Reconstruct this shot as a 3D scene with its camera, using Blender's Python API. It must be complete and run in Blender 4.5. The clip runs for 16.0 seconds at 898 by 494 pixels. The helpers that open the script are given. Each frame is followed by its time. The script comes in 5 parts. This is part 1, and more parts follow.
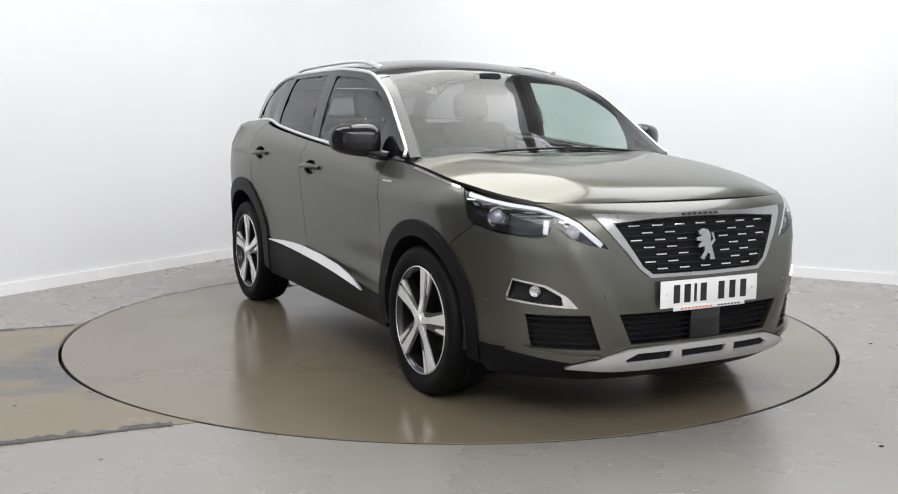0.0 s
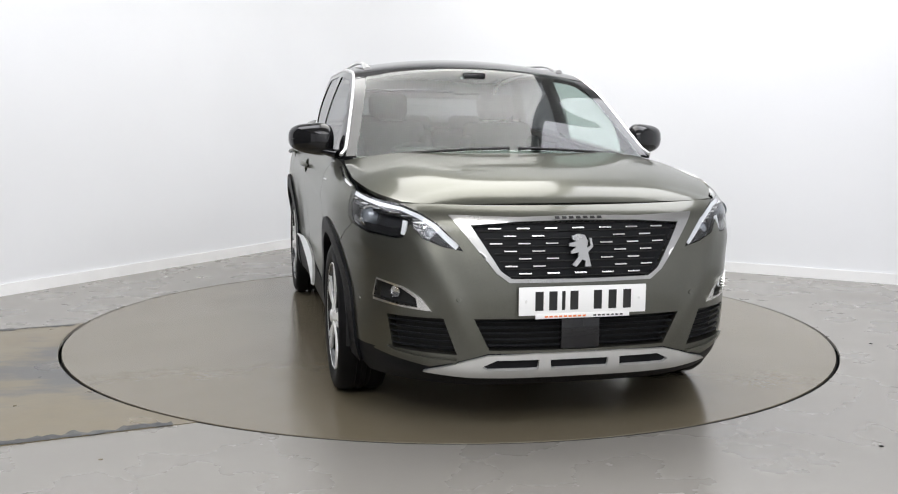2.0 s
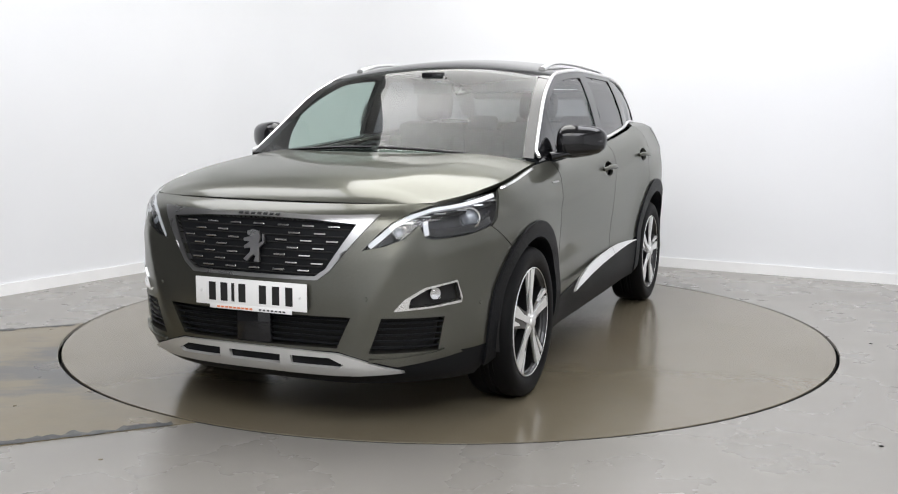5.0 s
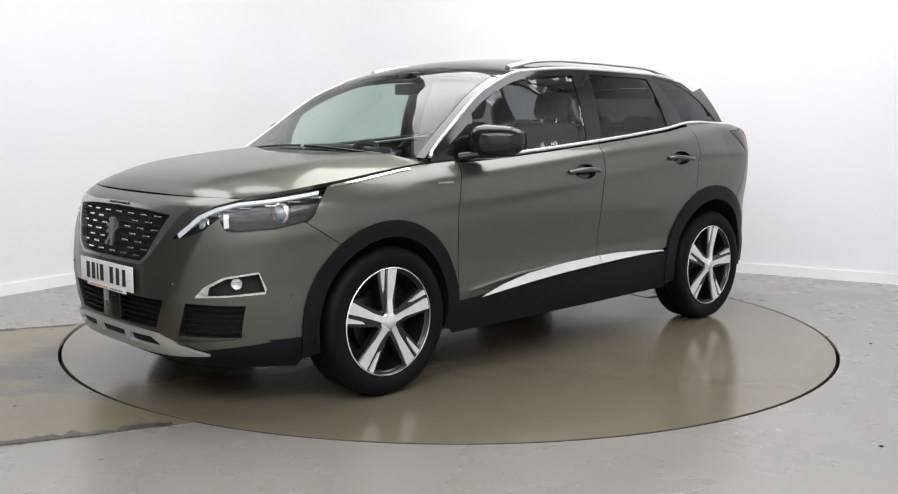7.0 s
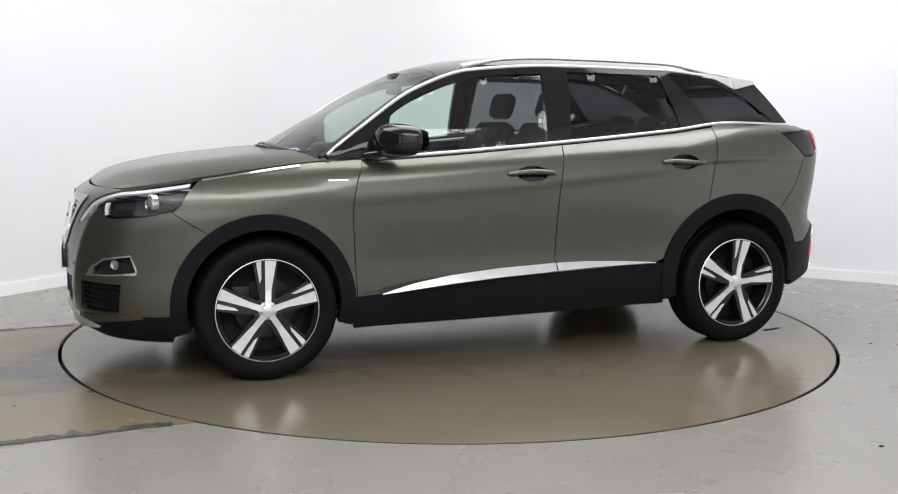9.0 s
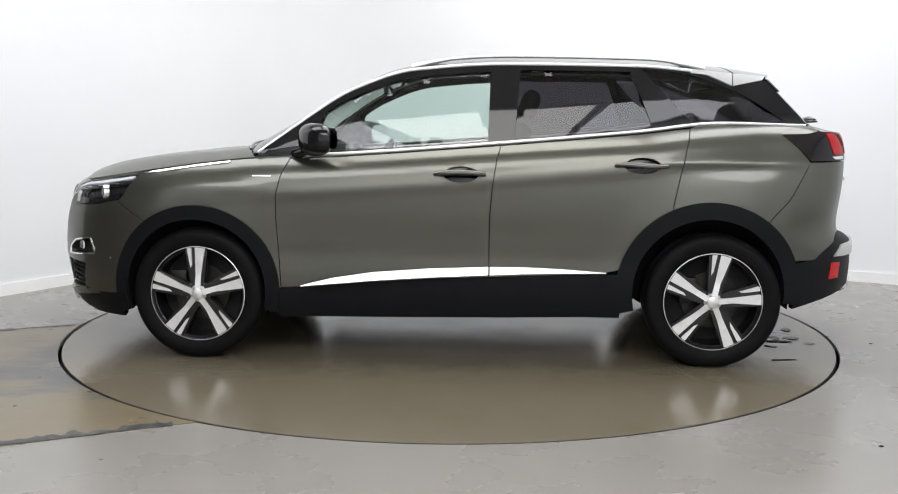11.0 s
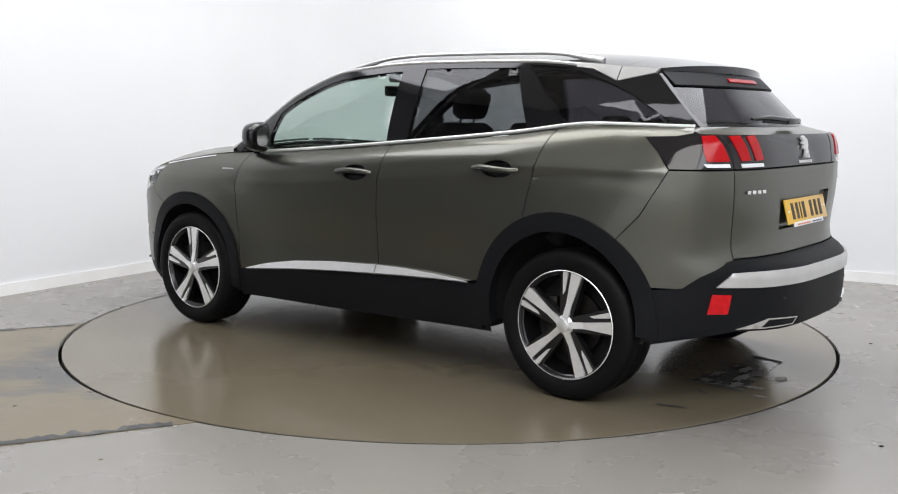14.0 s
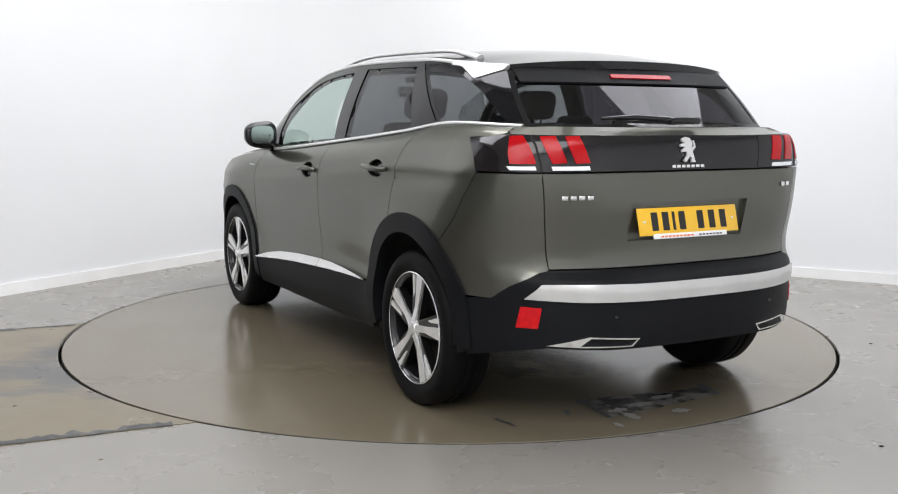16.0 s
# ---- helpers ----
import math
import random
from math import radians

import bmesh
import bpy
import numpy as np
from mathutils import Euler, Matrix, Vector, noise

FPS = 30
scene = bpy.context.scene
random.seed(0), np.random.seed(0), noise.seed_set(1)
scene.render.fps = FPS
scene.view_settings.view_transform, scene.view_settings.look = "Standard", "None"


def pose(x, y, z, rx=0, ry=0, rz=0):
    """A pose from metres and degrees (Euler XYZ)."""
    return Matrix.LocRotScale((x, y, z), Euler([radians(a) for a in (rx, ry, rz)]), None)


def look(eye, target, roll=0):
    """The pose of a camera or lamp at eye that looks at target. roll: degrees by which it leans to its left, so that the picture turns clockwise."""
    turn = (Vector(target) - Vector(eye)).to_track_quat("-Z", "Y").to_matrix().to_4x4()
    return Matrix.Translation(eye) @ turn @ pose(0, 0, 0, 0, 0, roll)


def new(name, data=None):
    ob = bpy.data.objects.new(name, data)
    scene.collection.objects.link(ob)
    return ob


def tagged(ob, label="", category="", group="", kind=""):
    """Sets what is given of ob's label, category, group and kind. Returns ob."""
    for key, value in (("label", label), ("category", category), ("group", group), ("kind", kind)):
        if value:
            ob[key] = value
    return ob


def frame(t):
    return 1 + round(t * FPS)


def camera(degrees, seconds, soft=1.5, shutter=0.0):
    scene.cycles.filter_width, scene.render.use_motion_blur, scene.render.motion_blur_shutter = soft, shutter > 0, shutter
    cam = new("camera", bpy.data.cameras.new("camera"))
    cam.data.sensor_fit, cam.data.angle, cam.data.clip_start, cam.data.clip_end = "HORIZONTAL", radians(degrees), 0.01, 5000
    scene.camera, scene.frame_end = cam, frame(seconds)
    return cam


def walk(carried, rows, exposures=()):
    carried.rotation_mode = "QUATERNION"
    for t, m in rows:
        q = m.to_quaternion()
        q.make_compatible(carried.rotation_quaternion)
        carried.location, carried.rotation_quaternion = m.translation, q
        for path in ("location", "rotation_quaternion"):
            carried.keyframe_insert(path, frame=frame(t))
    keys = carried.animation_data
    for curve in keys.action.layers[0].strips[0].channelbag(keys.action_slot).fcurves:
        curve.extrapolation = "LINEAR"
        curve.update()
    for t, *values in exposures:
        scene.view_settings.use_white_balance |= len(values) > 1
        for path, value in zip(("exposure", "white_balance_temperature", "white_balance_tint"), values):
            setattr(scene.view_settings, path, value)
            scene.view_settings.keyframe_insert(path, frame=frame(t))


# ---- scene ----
from mathutils.geometry import delaunay_2d_cdt

# The camera stands still on a tripod before a turntable; the world's origin is the turntable's centre.
cam = camera(48.62, 16.0, soft=1.1)
EYE = (0.0, -6.126, 1.301)
AIM = look(EYE, (-0.003, 0.0, 0.496), 0.345)
walk(cam, [(0.0, AIM), (16.0, AIM)])

# ---- light: a bright studio under a large ceiling softbox ----
world = bpy.data.worlds.new("studio_world")
scene.world = world
world.use_nodes = True
world.node_tree.nodes["Background"].inputs[0].default_value = (0.8, 0.85, 0.9, 1)
world.node_tree.nodes["Background"].inputs[1].default_value = 0.05
scene.view_settings.exposure = 0.0
CEIL = 3.9


def area(name, x, y, z, sx, sy, power, colour, aim=None):
    lamp = bpy.data.lights.new(name, "AREA")
    lamp.shape, lamp.size, lamp.size_y, lamp.energy, lamp.color = "RECTANGLE", sx, sy, power, colour
    ob = new(name, lamp)
    ob.matrix_world = look((x, y, z), aim or (x, y + 0.001, 0))
    return ob


COOL, WARM = (0.935, 0.94, 1.0), (0.99, 0.98, 0.96)
# centre x, centre y, width, length, power, colour
LAMPS = [(-2.4, -0.45, 2.2, 1.7, 58, COOL), (0.0, 0.7, 2.3, 4.0, 138, WARM), (2.4, 0.05, 2.2, 2.7, 93, COOL),
         (-2.4, -6.1, 2.2, 3.8, 134, COOL), (0.0, -6.1, 2.3, 3.8, 140, WARM), (2.4, -6.1, 2.2, 3.8, 134, COOL)]
for lx, ly, sx, sy, power, tint in LAMPS:
    area("ceiling_lamp", lx, ly, CEIL - 0.09, sx, sy, power, tint)


# ---- materials ----
def material(name, colour, rough=0.5, metal=0.0, coat=0.0, bump=0.0, bump_scale=80.0, vary=0.0, vary_scale=3.0, rough_vary=0.0, spec=0.5):
    m = bpy.data.materials.new(name)
    m.use_nodes = True
    nt = m.node_tree
    b = nt.nodes["Principled BSDF"]
    b.inputs["Base Color"].default_value = (*colour, 1)
    b.inputs["Roughness"].default_value = rough
    b.inputs["Metallic"].default_value = metal
    b.inputs["Coat Weight"].default_value = coat
    b.inputs["Coat Roughness"].default_value = 0.03
    b.inputs["Specular IOR Level"].default_value = spec
    co = nt.nodes.new("ShaderNodeTexCoord")
    if vary or rough_vary:
        n = nt.nodes.new("ShaderNodeTexNoise")
        n.inputs["Scale"].default_value, n.inputs["Detail"].default_value = vary_scale, 6
        nt.links.new(co.outputs["Object"], n.inputs["Vector"])
        if vary:
            r = nt.nodes.new("ShaderNodeValToRGB")
            r.color_ramp.elements[0].position, r.color_ramp.elements[1].position = 0.3, 0.7
            r.color_ramp.elements[0].color = (*[c * (1 - vary) for c in colour], 1)
            r.color_ramp.elements[1].color = (*[min(1, c * (1 + vary)) for c in colour], 1)
            nt.links.new(n.outputs["Fac"], r.inputs["Fac"])
            nt.links.new(r.outputs["Color"], b.inputs["Base Color"])
        if rough_vary:
            k = nt.nodes.new("ShaderNodeMapRange")
            k.inputs["To Min"].default_value, k.inputs["To Max"].default_value = rough - rough_vary, rough + rough_vary
            nt.links.new(n.outputs["Fac"], k.inputs["Value"])
            nt.links.new(k.outputs["Result"], b.inputs["Roughness"])
    if bump:
        n2 = nt.nodes.new("ShaderNodeTexNoise")
        n2.inputs["Scale"].default_value, n2.inputs["Detail"].default_value = bump_scale, 4
        nt.links.new(co.outputs["Object"], n2.inputs["Vector"])
        bp = nt.nodes.new("ShaderNodeBump")
        bp.inputs["Strength"].default_value, bp.inputs["Distance"].default_value = bump, 0.002
        nt.links.new(n2.outputs["Fac"], bp.inputs["Height"])
        nt.links.new(bp.outputs["Normal"], b.inputs["Normal"])
    return m


def glass(name, tint, ior=1.5, rough=0.0):
    m = bpy.data.materials.new(name)
    m.use_nodes = True
    nt = m.node_tree
    nt.nodes.remove(nt.nodes["Principled BSDF"])
    t, g, lw, pw, f, mix = (nt.nodes.new("ShaderNode" + k) for k in ("BsdfTransparent", "BsdfGlossy", "LayerWeight", "Math", "Math", "MixShader"))
    t.inputs["Color"].default_value = (*tint, 1)
    g.inputs["Roughness"].default_value = rough
    # gloss that grows towards grazing, alike from both sides of the sheet
    lw.inputs["Blend"].default_value = 0.5
    pw.operation, f.operation = "POWER", "MULTIPLY_ADD"
    pw.inputs[1].default_value = 5.0
    base = ((ior - 1) / (ior + 1)) ** 2
    f.inputs[1].default_value, f.inputs[2].default_value = 1 - base, base * 1.15
    nt.links.new(lw.outputs["Facing"], pw.inputs[0])
    nt.links.new(pw.outputs[0], f.inputs[0])
    nt.links.new(f.outputs[0], mix.inputs[0])
    nt.links.new(t.outputs[0], mix.inputs[1])
    nt.links.new(g.outputs[0], mix.inputs[2])
    nt.links.new(mix.outputs[0], nt.nodes["Material Output"].inputs["Surface"])
    return m


def flake_paint(name, colour):
    """Metallic paint: fine flakes under a clear coat."""
    m = material(name, colour, 0.33, 0.88, 0.6)
    nt = m.node_tree
    b = nt.nodes["Principled BSDF"]
    b.inputs["Specular Tint"].default_value = (0.55, 0.56, 0.52, 1)
    b.inputs["Coat Roughness"].default_value = 0.08
    co, v, r = (nt.nodes.new("ShaderNode" + k) for k in ("TexCoord", "TexVoronoi", "ValToRGB"))
    v.inputs["Scale"].default_value = 900
    nt.links.new(co.outputs["Object"], v.inputs["Vector"])
    r.color_ramp.elements[0].color = (*[c * 0.8 for c in colour], 1)
    r.color_ramp.elements[1].color = (*[c * 1.25 for c in colour], 1)
    nt.links.new(v.outputs["Color"], r.inputs["Fac"])
    nt.links.new(r.outputs["Color"], b.inputs["Base Color"])
    return m


PAINT = flake_paint("olive_grey_metallic", (0.119, 0.119, 0.101))
BLACK = material("gloss_black", (0.008, 0.008, 0.009), 0.06, 0, 0.0)
PLASTIC = material("grained_black_plastic", (0.007, 0.0075, 0.0088), 0.5, 0, 0, 0.3, 500, 0.12, 6, 0, 0.13)
DARK = material("shadow_black", (0.006, 0.006, 0.006), 0.8, 0, 0, 0.1, 60)
CHROME = material("chrome", (0.83, 0.83, 0.82), 0.1, 1.0, 0, 0, 80, 0, 3, 0.04)
SATIN = material("satin_aluminium", (0.76, 0.76, 0.75), 0.28, 0.6, 0, 0.04, 400, 0.04, 20)
SKID = material("silver_paint", (0.58, 0.58, 0.565), 0.32, 0.55, 0.3, 0.05, 300, 0.05, 8)
GLASS = glass("clear_green_glass", (0.78, 0.88, 0.84), 1.68)
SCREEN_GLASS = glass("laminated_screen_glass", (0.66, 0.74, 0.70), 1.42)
PRIVACY = glass("privacy_glass", (0.18, 0.176, 0.195), 1.55)
LENS = glass("lens_glass", (0.93, 0.94, 0.95), 1.45)
RUBBER = material("tyre_rubber", (0.0035, 0.0035, 0.004), 0.6, 0, 0, 0.3, 220, 0.15, 14, 0, 0.14)
RIM = material("dark_rim_paint", (0.011, 0.011, 0.012), 0.3, 0.3, 0.5, 0.03, 90, 0.1, 20)
POLISHED = material("machined_alloy", (0.86, 0.86, 0.85), 0.36, 0.6, 0.3, 0.05, 600, 0.05, 30)
DISC = material("brake_iron", (0.035, 0.031, 0.029), 0.45, 0.8, 0, 0.1, 200, 0.25, 12)
REDL = material("red_lens", (0.42, 0.002, 0.005), 0.14, 0, 0.0, 0.15, 260, 0, 3, 0, 0.3)
REDR = material("red_reflector", (0.5, 0.003, 0.006), 0.25, 0, 0.0, 0.5, 320, 0.15, 40, 0, 0.3)
SMOKE = material("smoked_lens", (0.012, 0.010, 0.011), 0.08, 0, 0.0, 0.02, 60)
WHITEL = material("white_light_guide", (0.82, 0.84, 0.86), 0.15, 0, 0.8, 0.1, 200)
PLATEW = material("white_plate", (0.80, 0.80, 0.79), 0.3, 0, 0.4, 0.03, 60)
PLATEY = material("yellow_plate", (0.80, 0.47, 0.02), 0.3, 0, 0.4, 0.03, 60)
FRAME = material("dark_chrome", (0.46, 0.46, 0.455), 0.28, 1.0, 0, 0, 80, 0, 3, 0.04)
HOUSING = material("lamp_housing_grey", (0.045, 0.046, 0.05), 0.25, 0.3, 0, 0.05, 60)
INK = material("black_ink", (0.01, 0.01, 0.01), 0.45, 0, 0, 0.02, 60)
ORANGE = material("orange_ink", (0.75, 0.2, 0.06), 0.45, 0, 0, 0.02, 60)
TRIM = material("interior_black", (0.022, 0.022, 0.024), 0.7, 0, 0, 0.1, 300, 0.15, 5)
CLOTH = material("seat_cloth", (0.03, 0.03, 0.033), 0.85, 0, 0, 0.12, 420, 0.2, 9)
SCREEN = material("screen_glass", (0.01, 0.011, 0.013), 0.1, 0, 1.0, 0.01, 40)
HEADLINER = material("pale_headliner", (0.42, 0.41, 0.38), 0.9, 0, 0, 0.3, 300, 0.05, 6)
WALL = material("white_wall_paint", (0.765, 0.775, 0.79), 0.6, 0, 0, 0.05, 60, 0.012, 1.2)
SKIRT = material("white_gloss_skirting", (0.85, 0.85, 0.845), 0.35, 0, 0, 0.05, 40, 0.03, 4)
GREYW = material("unseen_dark_wall", (0.075, 0.075, 0.077), 0.7, 0, 0, 0.05, 60, 0.1, 1.0)
CEILM = material("ceiling_paint", (0.7, 0.7, 0.69), 0.8, 0, 0, 0.05, 60, 0.02, 1.0)
GROOVE = material("dark_groove", (0.02, 0.02, 0.02), 0.8, 0, 0, 0.2, 60)
STEEL = material("groove_steel", (0.2, 0.19, 0.18), 0.45, 0.8, 0, 0.1, 120, 0.2, 12)


def concrete(name, colour, stain, rough=0.3, stain_at=0.55, scale=0.8, edge=0.16, amount=0.75, stretch=None, band=None, spec=0.5):
    """Sealed concrete: broad tone drifts, stains, fine speckle and an uneven sheen."""
    m = material(name, colour, rough, 0, 0, 0.08, 45, spec=spec)
    nt = m.node_tree
    b = nt.nodes["Principled BSDF"]
    co = nt.nodes.new("ShaderNodeTexCoord")
    last = None
    for sc, lo, hi, amt in ((scale, stain_at - edge * 0.75, stain_at + edge * 1.25, amount), (7.0, 0.45, 0.8, 0.22), (130.0, 0.55, 0.8, 0.25)):
        n, r, x = (nt.nodes.new("ShaderNode" + k) for k in ("TexNoise", "MapRange", "MixRGB"))
        n.inputs["Scale"].default_value, n.inputs["Detail"].default_value, n.inputs["Roughness"].default_value = sc, 7, 0.6
        if stretch and sc == scale:
            mp = nt.nodes.new("ShaderNodeMapping")
            mp.inputs["Rotation"].default_value, mp.inputs["Scale"].default_value = (0, 0, radians(-24.8)), stretch
            nt.links.new(co.outputs["Object"], mp.inputs["Vector"])
            nt.links.new(mp.outputs["Vector"], n.inputs["Vector"])
        else:
            nt.links.new(co.outputs["Object"], n.inputs["Vector"])
        fac = n.outputs["Fac"]
        if band and sc == scale:
            # the stain gathers along a strip: direction across it, its middle and half width
            dot, off, mag, add = nt.nodes.new("ShaderNodeVectorMath"), nt.nodes.new("ShaderNodeMath"), nt.nodes.new("ShaderNodeMath"), nt.nodes.new("ShaderNodeMath")
            dot.operation, off.operation, mag.operation, add.operation = "DOT_PRODUCT", "SUBTRACT", "ABSOLUTE", "MULTIPLY_ADD"
            dot.inputs[1].default_value = (band[0], band[1], 0)
            off.inputs[1].default_value = band[2]
            nt.links.new(co.outputs["Object"], dot.inputs[0])
            nt.links.new(dot.outputs["Value"], off.inputs[0])
            nt.links.new(off.outputs[0], mag.inputs[0])
            nt.links.new(mag.outputs[0], add.inputs[0])
            add.inputs[1].default_value = -0.14 / band[3]
            lift = nt.nodes.new("ShaderNodeMath")
            lift.operation, lift.inputs[1].default_value, add.inputs[2].default_value = "ADD", 0.0, 0.13
            nt.links.new(add.outputs[0], lift.inputs[0])
            nt.links.new(fac, lift.inputs[1])
            fac = lift.outputs[0]
        nt.links.new(fac, r.inputs["Value"])
        r.inputs["From Min"].default_value, r.inputs["From Max"].default_value, r.inputs["To Max"].default_value = lo, hi, amt
        nt.links.new(r.outputs["Result"], x.inputs["Fac"])
        x.inputs["Color1"].default_value = (*colour, 1)
        if last:
            nt.links.new(last, x.inputs["Color1"])
        x.inputs["Color2"].default_value = (*stain, 1)
        last = x.outputs["Color"]
    nt.links.new(last, b.inputs["Base Color"])
    n, r = nt.nodes.new("ShaderNodeTexNoise"), nt.nodes.new("ShaderNodeMapRange")
    n.inputs["Scale"].default_value, n.inputs["Detail"].default_value = 2.3, 8
    nt.links.new(co.outputs["Object"], n.inputs["Vector"])
    nt.links.new(n.outputs["Fac"], r.inputs["Value"])
    r.inputs["To Min"].default_value, r.inputs["To Max"].default_value = rough - 0.09, rough + 0.09
    nt.links.new(r.outputs["Result"], b.inputs["Roughness"])
    return m


FLOOR = concrete("grey_sealed_concrete", (0.238, 0.227, 0.207), (0.214, 0.203, 0.184), 0.28, 0.52, 1.1, 0.3, spec=0.6)
TABLE = concrete("turntable_concrete", (0.158, 0.137, 0.098), (0.130, 0.108, 0.068), 0.185, 0.5, 0.9, 0.3, spec=0.62)
INLAY = concrete("yellowed_concrete", (0.175, 0.144, 0.088), (0.072, 0.073, 0.074), 0.30, 0.51, 3.6, 0.08, 0.95, (0.5, 1.1, 1), (-0.419, 0.908, -0.17, 0.45))
FILLER = concrete("grey_filler", (0.032, 0.034, 0.037), (0.11, 0.11, 0.106), 0.45, 0.52, 9.0, 0.06, 0.9)
PALE = concrete("pale_scrape", (0.19, 0.185, 0.17), (0.13, 0.125, 0.11), 0.4, 0.5, 20.0)
DAMP = concrete("worn_patch", (0.07, 0.07, 0.068), (0.19, 0.18, 0.165), 0.14, 0.52, 9.0, 0.06, 0.9)


# ---- building helpers ----
def spline(*pts):
    """A smooth curve through points (x, y), x rising; monotone between them."""
    xs, ys = [p[0] for p in pts], [p[1] for p in pts]
    d = [(ys[i + 1] - ys[i]) / (xs[i + 1] - xs[i]) for i in range(len(xs) - 1)]
    s = [d[0]] + [0 if d[i - 1] * d[i] <= 0 else 2 * d[i - 1] * d[i] / (d[i - 1] + d[i]) for i in range(1, len(d))] + [d[-1]]

    def at(x):
        if x <= xs[0]:
            return ys[0] + s[0] * (x - xs[0])
        if x >= xs[-1]:
            return ys[-1] + s[-1] * (x - xs[-1])
        i = next(k for k in range(len(xs) - 2, -1, -1) if xs[k] <= x)
        h = xs[i + 1] - xs[i]
        t = (x - xs[i]) / h
        return ys[i] * (1 + 2 * t) * (1 - t) ** 2 + s[i] * h * t * (1 - t) ** 2 + ys[i + 1] * t * t * (3 - 2 * t) + s[i + 1] * h * t * t * (t - 1)

    return at


def link(name, bm, mat, parent=None, label="", smooth=True):
    me = bpy.data.meshes.new(name)
    if smooth:
        for f in bm.faces:
            f.smooth = True
    bm.to_mesh(me)
    bm.free()
    me.materials.append(mat)
    ob = new(name, me)
    if parent:
        ob.parent = parent
    if label:
        ob["label"] = label
    return ob


part = link


def sharpen(bm, deg=35):
    for e in bm.edges:
        if len(e.link_faces) == 2 and e.calc_face_angle(0) > radians(deg):
            e.smooth = False


def box(bm, cx, cy, cz, sx, sy, sz, m=None, bevel=0.0):
    r = bmesh.ops.create_cube(bm, size=1, matrix=(m or Matrix()) @ Matrix.Translation((cx, cy, cz)) @ Matrix.Diagonal((sx, sy, sz, 1)))
    if bevel:
        es = list({e for v in r["verts"] for e in v.link_edges})
        bmesh.ops.bevel(bm, geom=es, offset=bevel, segments=2, profile=0.5, affect="EDGES")
    return r["verts"]


def boxed(name, dims, mat, parent=None, label="", m=None, bevel=0.004):
    bm = bmesh.new()
    box(bm, *dims, m, bevel)
    sharpen(bm)
    return link(name, bm, mat, parent, label)


def lathe(profile, mat, name, parent, label="", seg=64, m=None):
    """Turn a profile of (radius, along) round the local y axis."""
    bm = bmesh.new()
    rings = []
    for r, a in profile:
        rings.append([bm.verts.new((r * math.cos(2 * math.pi * k / seg), a, r * math.sin(2 * math.pi * k / seg))) for k in range(seg)])
    for A, B in zip(rings, rings[1:]):
        for k in range(seg):
            bm.faces.new((A[k], A[(k + 1) % seg], B[(k + 1) % seg], B[k]))
    bmesh.ops.recalc_face_normals(bm, faces=bm.faces)
    sharpen(bm, 40)
    if m:
        bm.transform(m)
    return link(name, bm, mat, parent, label)


def tube(name, pts, rad, mat, parent, label="", seg=10, flat=1.0, cap=True):
    """A bar swept along points; rad may be a number or one for each point; flat squashes its height."""
    bm = bmesh.new()
    pts = [Vector(p) for p in pts]
    rings = []
    for i, p in enumerate(pts):
        d = (pts[min(i + 1, len(pts) - 1)] - pts[max(i - 1, 0)]).normalized()
        a = d.cross(Vector((0, 0, 1)))
        a = a.normalized() if a.length > 1e-4 else Vector((1, 0, 0))
        b = a.cross(d)
        r = rad[i] if isinstance(rad, (list, tuple)) else rad
        rings.append([bm.verts.new(p + a * r * math.cos(2 * math.pi * k / seg) + b * r * flat * math.sin(2 * math.pi * k / seg)) for k in range(seg)])
    for A, B in zip(rings, rings[1:]):
        for k in range(seg):
            bm.faces.new((A[k], A[(k + 1) % seg], B[(k + 1) % seg], B[k]))
    if cap:
        bm.faces.new(rings[0])
        bm.faces.new(rings[-1])
    bmesh.ops.recalc_face_normals(bm, faces=bm.faces)
    sharpen(bm, 60)
    return link(name, bm, mat, parent, label)


def inside(poly, pts):
    """Which of the points lie in the polygon."""
    P, q = np.array(poly), np.array(pts)
    a, b = P, np.roll(P, -1, 0)
    ok = np.zeros(len(q), bool)
    for (x0, y0), (x1, y1) in zip(a, b):
        if y0 != y1:
            cr = ((y0 > q[:, 1]) != (y1 > q[:, 1])) & (q[:, 0] < (x1 - x0) * (q[:, 1] - y0) / (y1 - y0) + x0)
            ok ^= cr
    return ok


def densify(poly, step, closed=True):
    out = []
    n = len(poly)
    for i in range(n if closed else n - 1):
        a, b = poly[i], poly[(i + 1) % n]
        k = max(1, int(math.ceil(max(abs(b[0] - a[0]) / step[0], abs(b[1] - a[1]) / step[1]))))
        out += [(a[0] + (b[0] - a[0]) * j / k, a[1] + (b[1] - a[1]) * j / k) for j in range(k)]
    return out if closed else out + [poly[-1]]


def frame_of(surf, u, v):
    e = 1e-3
    p = Vector(surf(u, v))
    du = (Vector(surf(u + e, v)) - Vector(surf(u - e, v))) / (2 * e)
    dv = (Vector(surf(u, v + e)) - Vector(surf(u, v - e))) / (2 * e)
    return p, du, dv


def normal_of(surf, u, v, out):
    p, du, dv = frame_of(surf, u, v)
    n = du.cross(dv).normalized()
    return p, n if n.dot(out(p)) > 0 else -n


def outward(p):
    return Vector((p.x * 0.25, p.y, (p.z - 0.75) * 0.7))


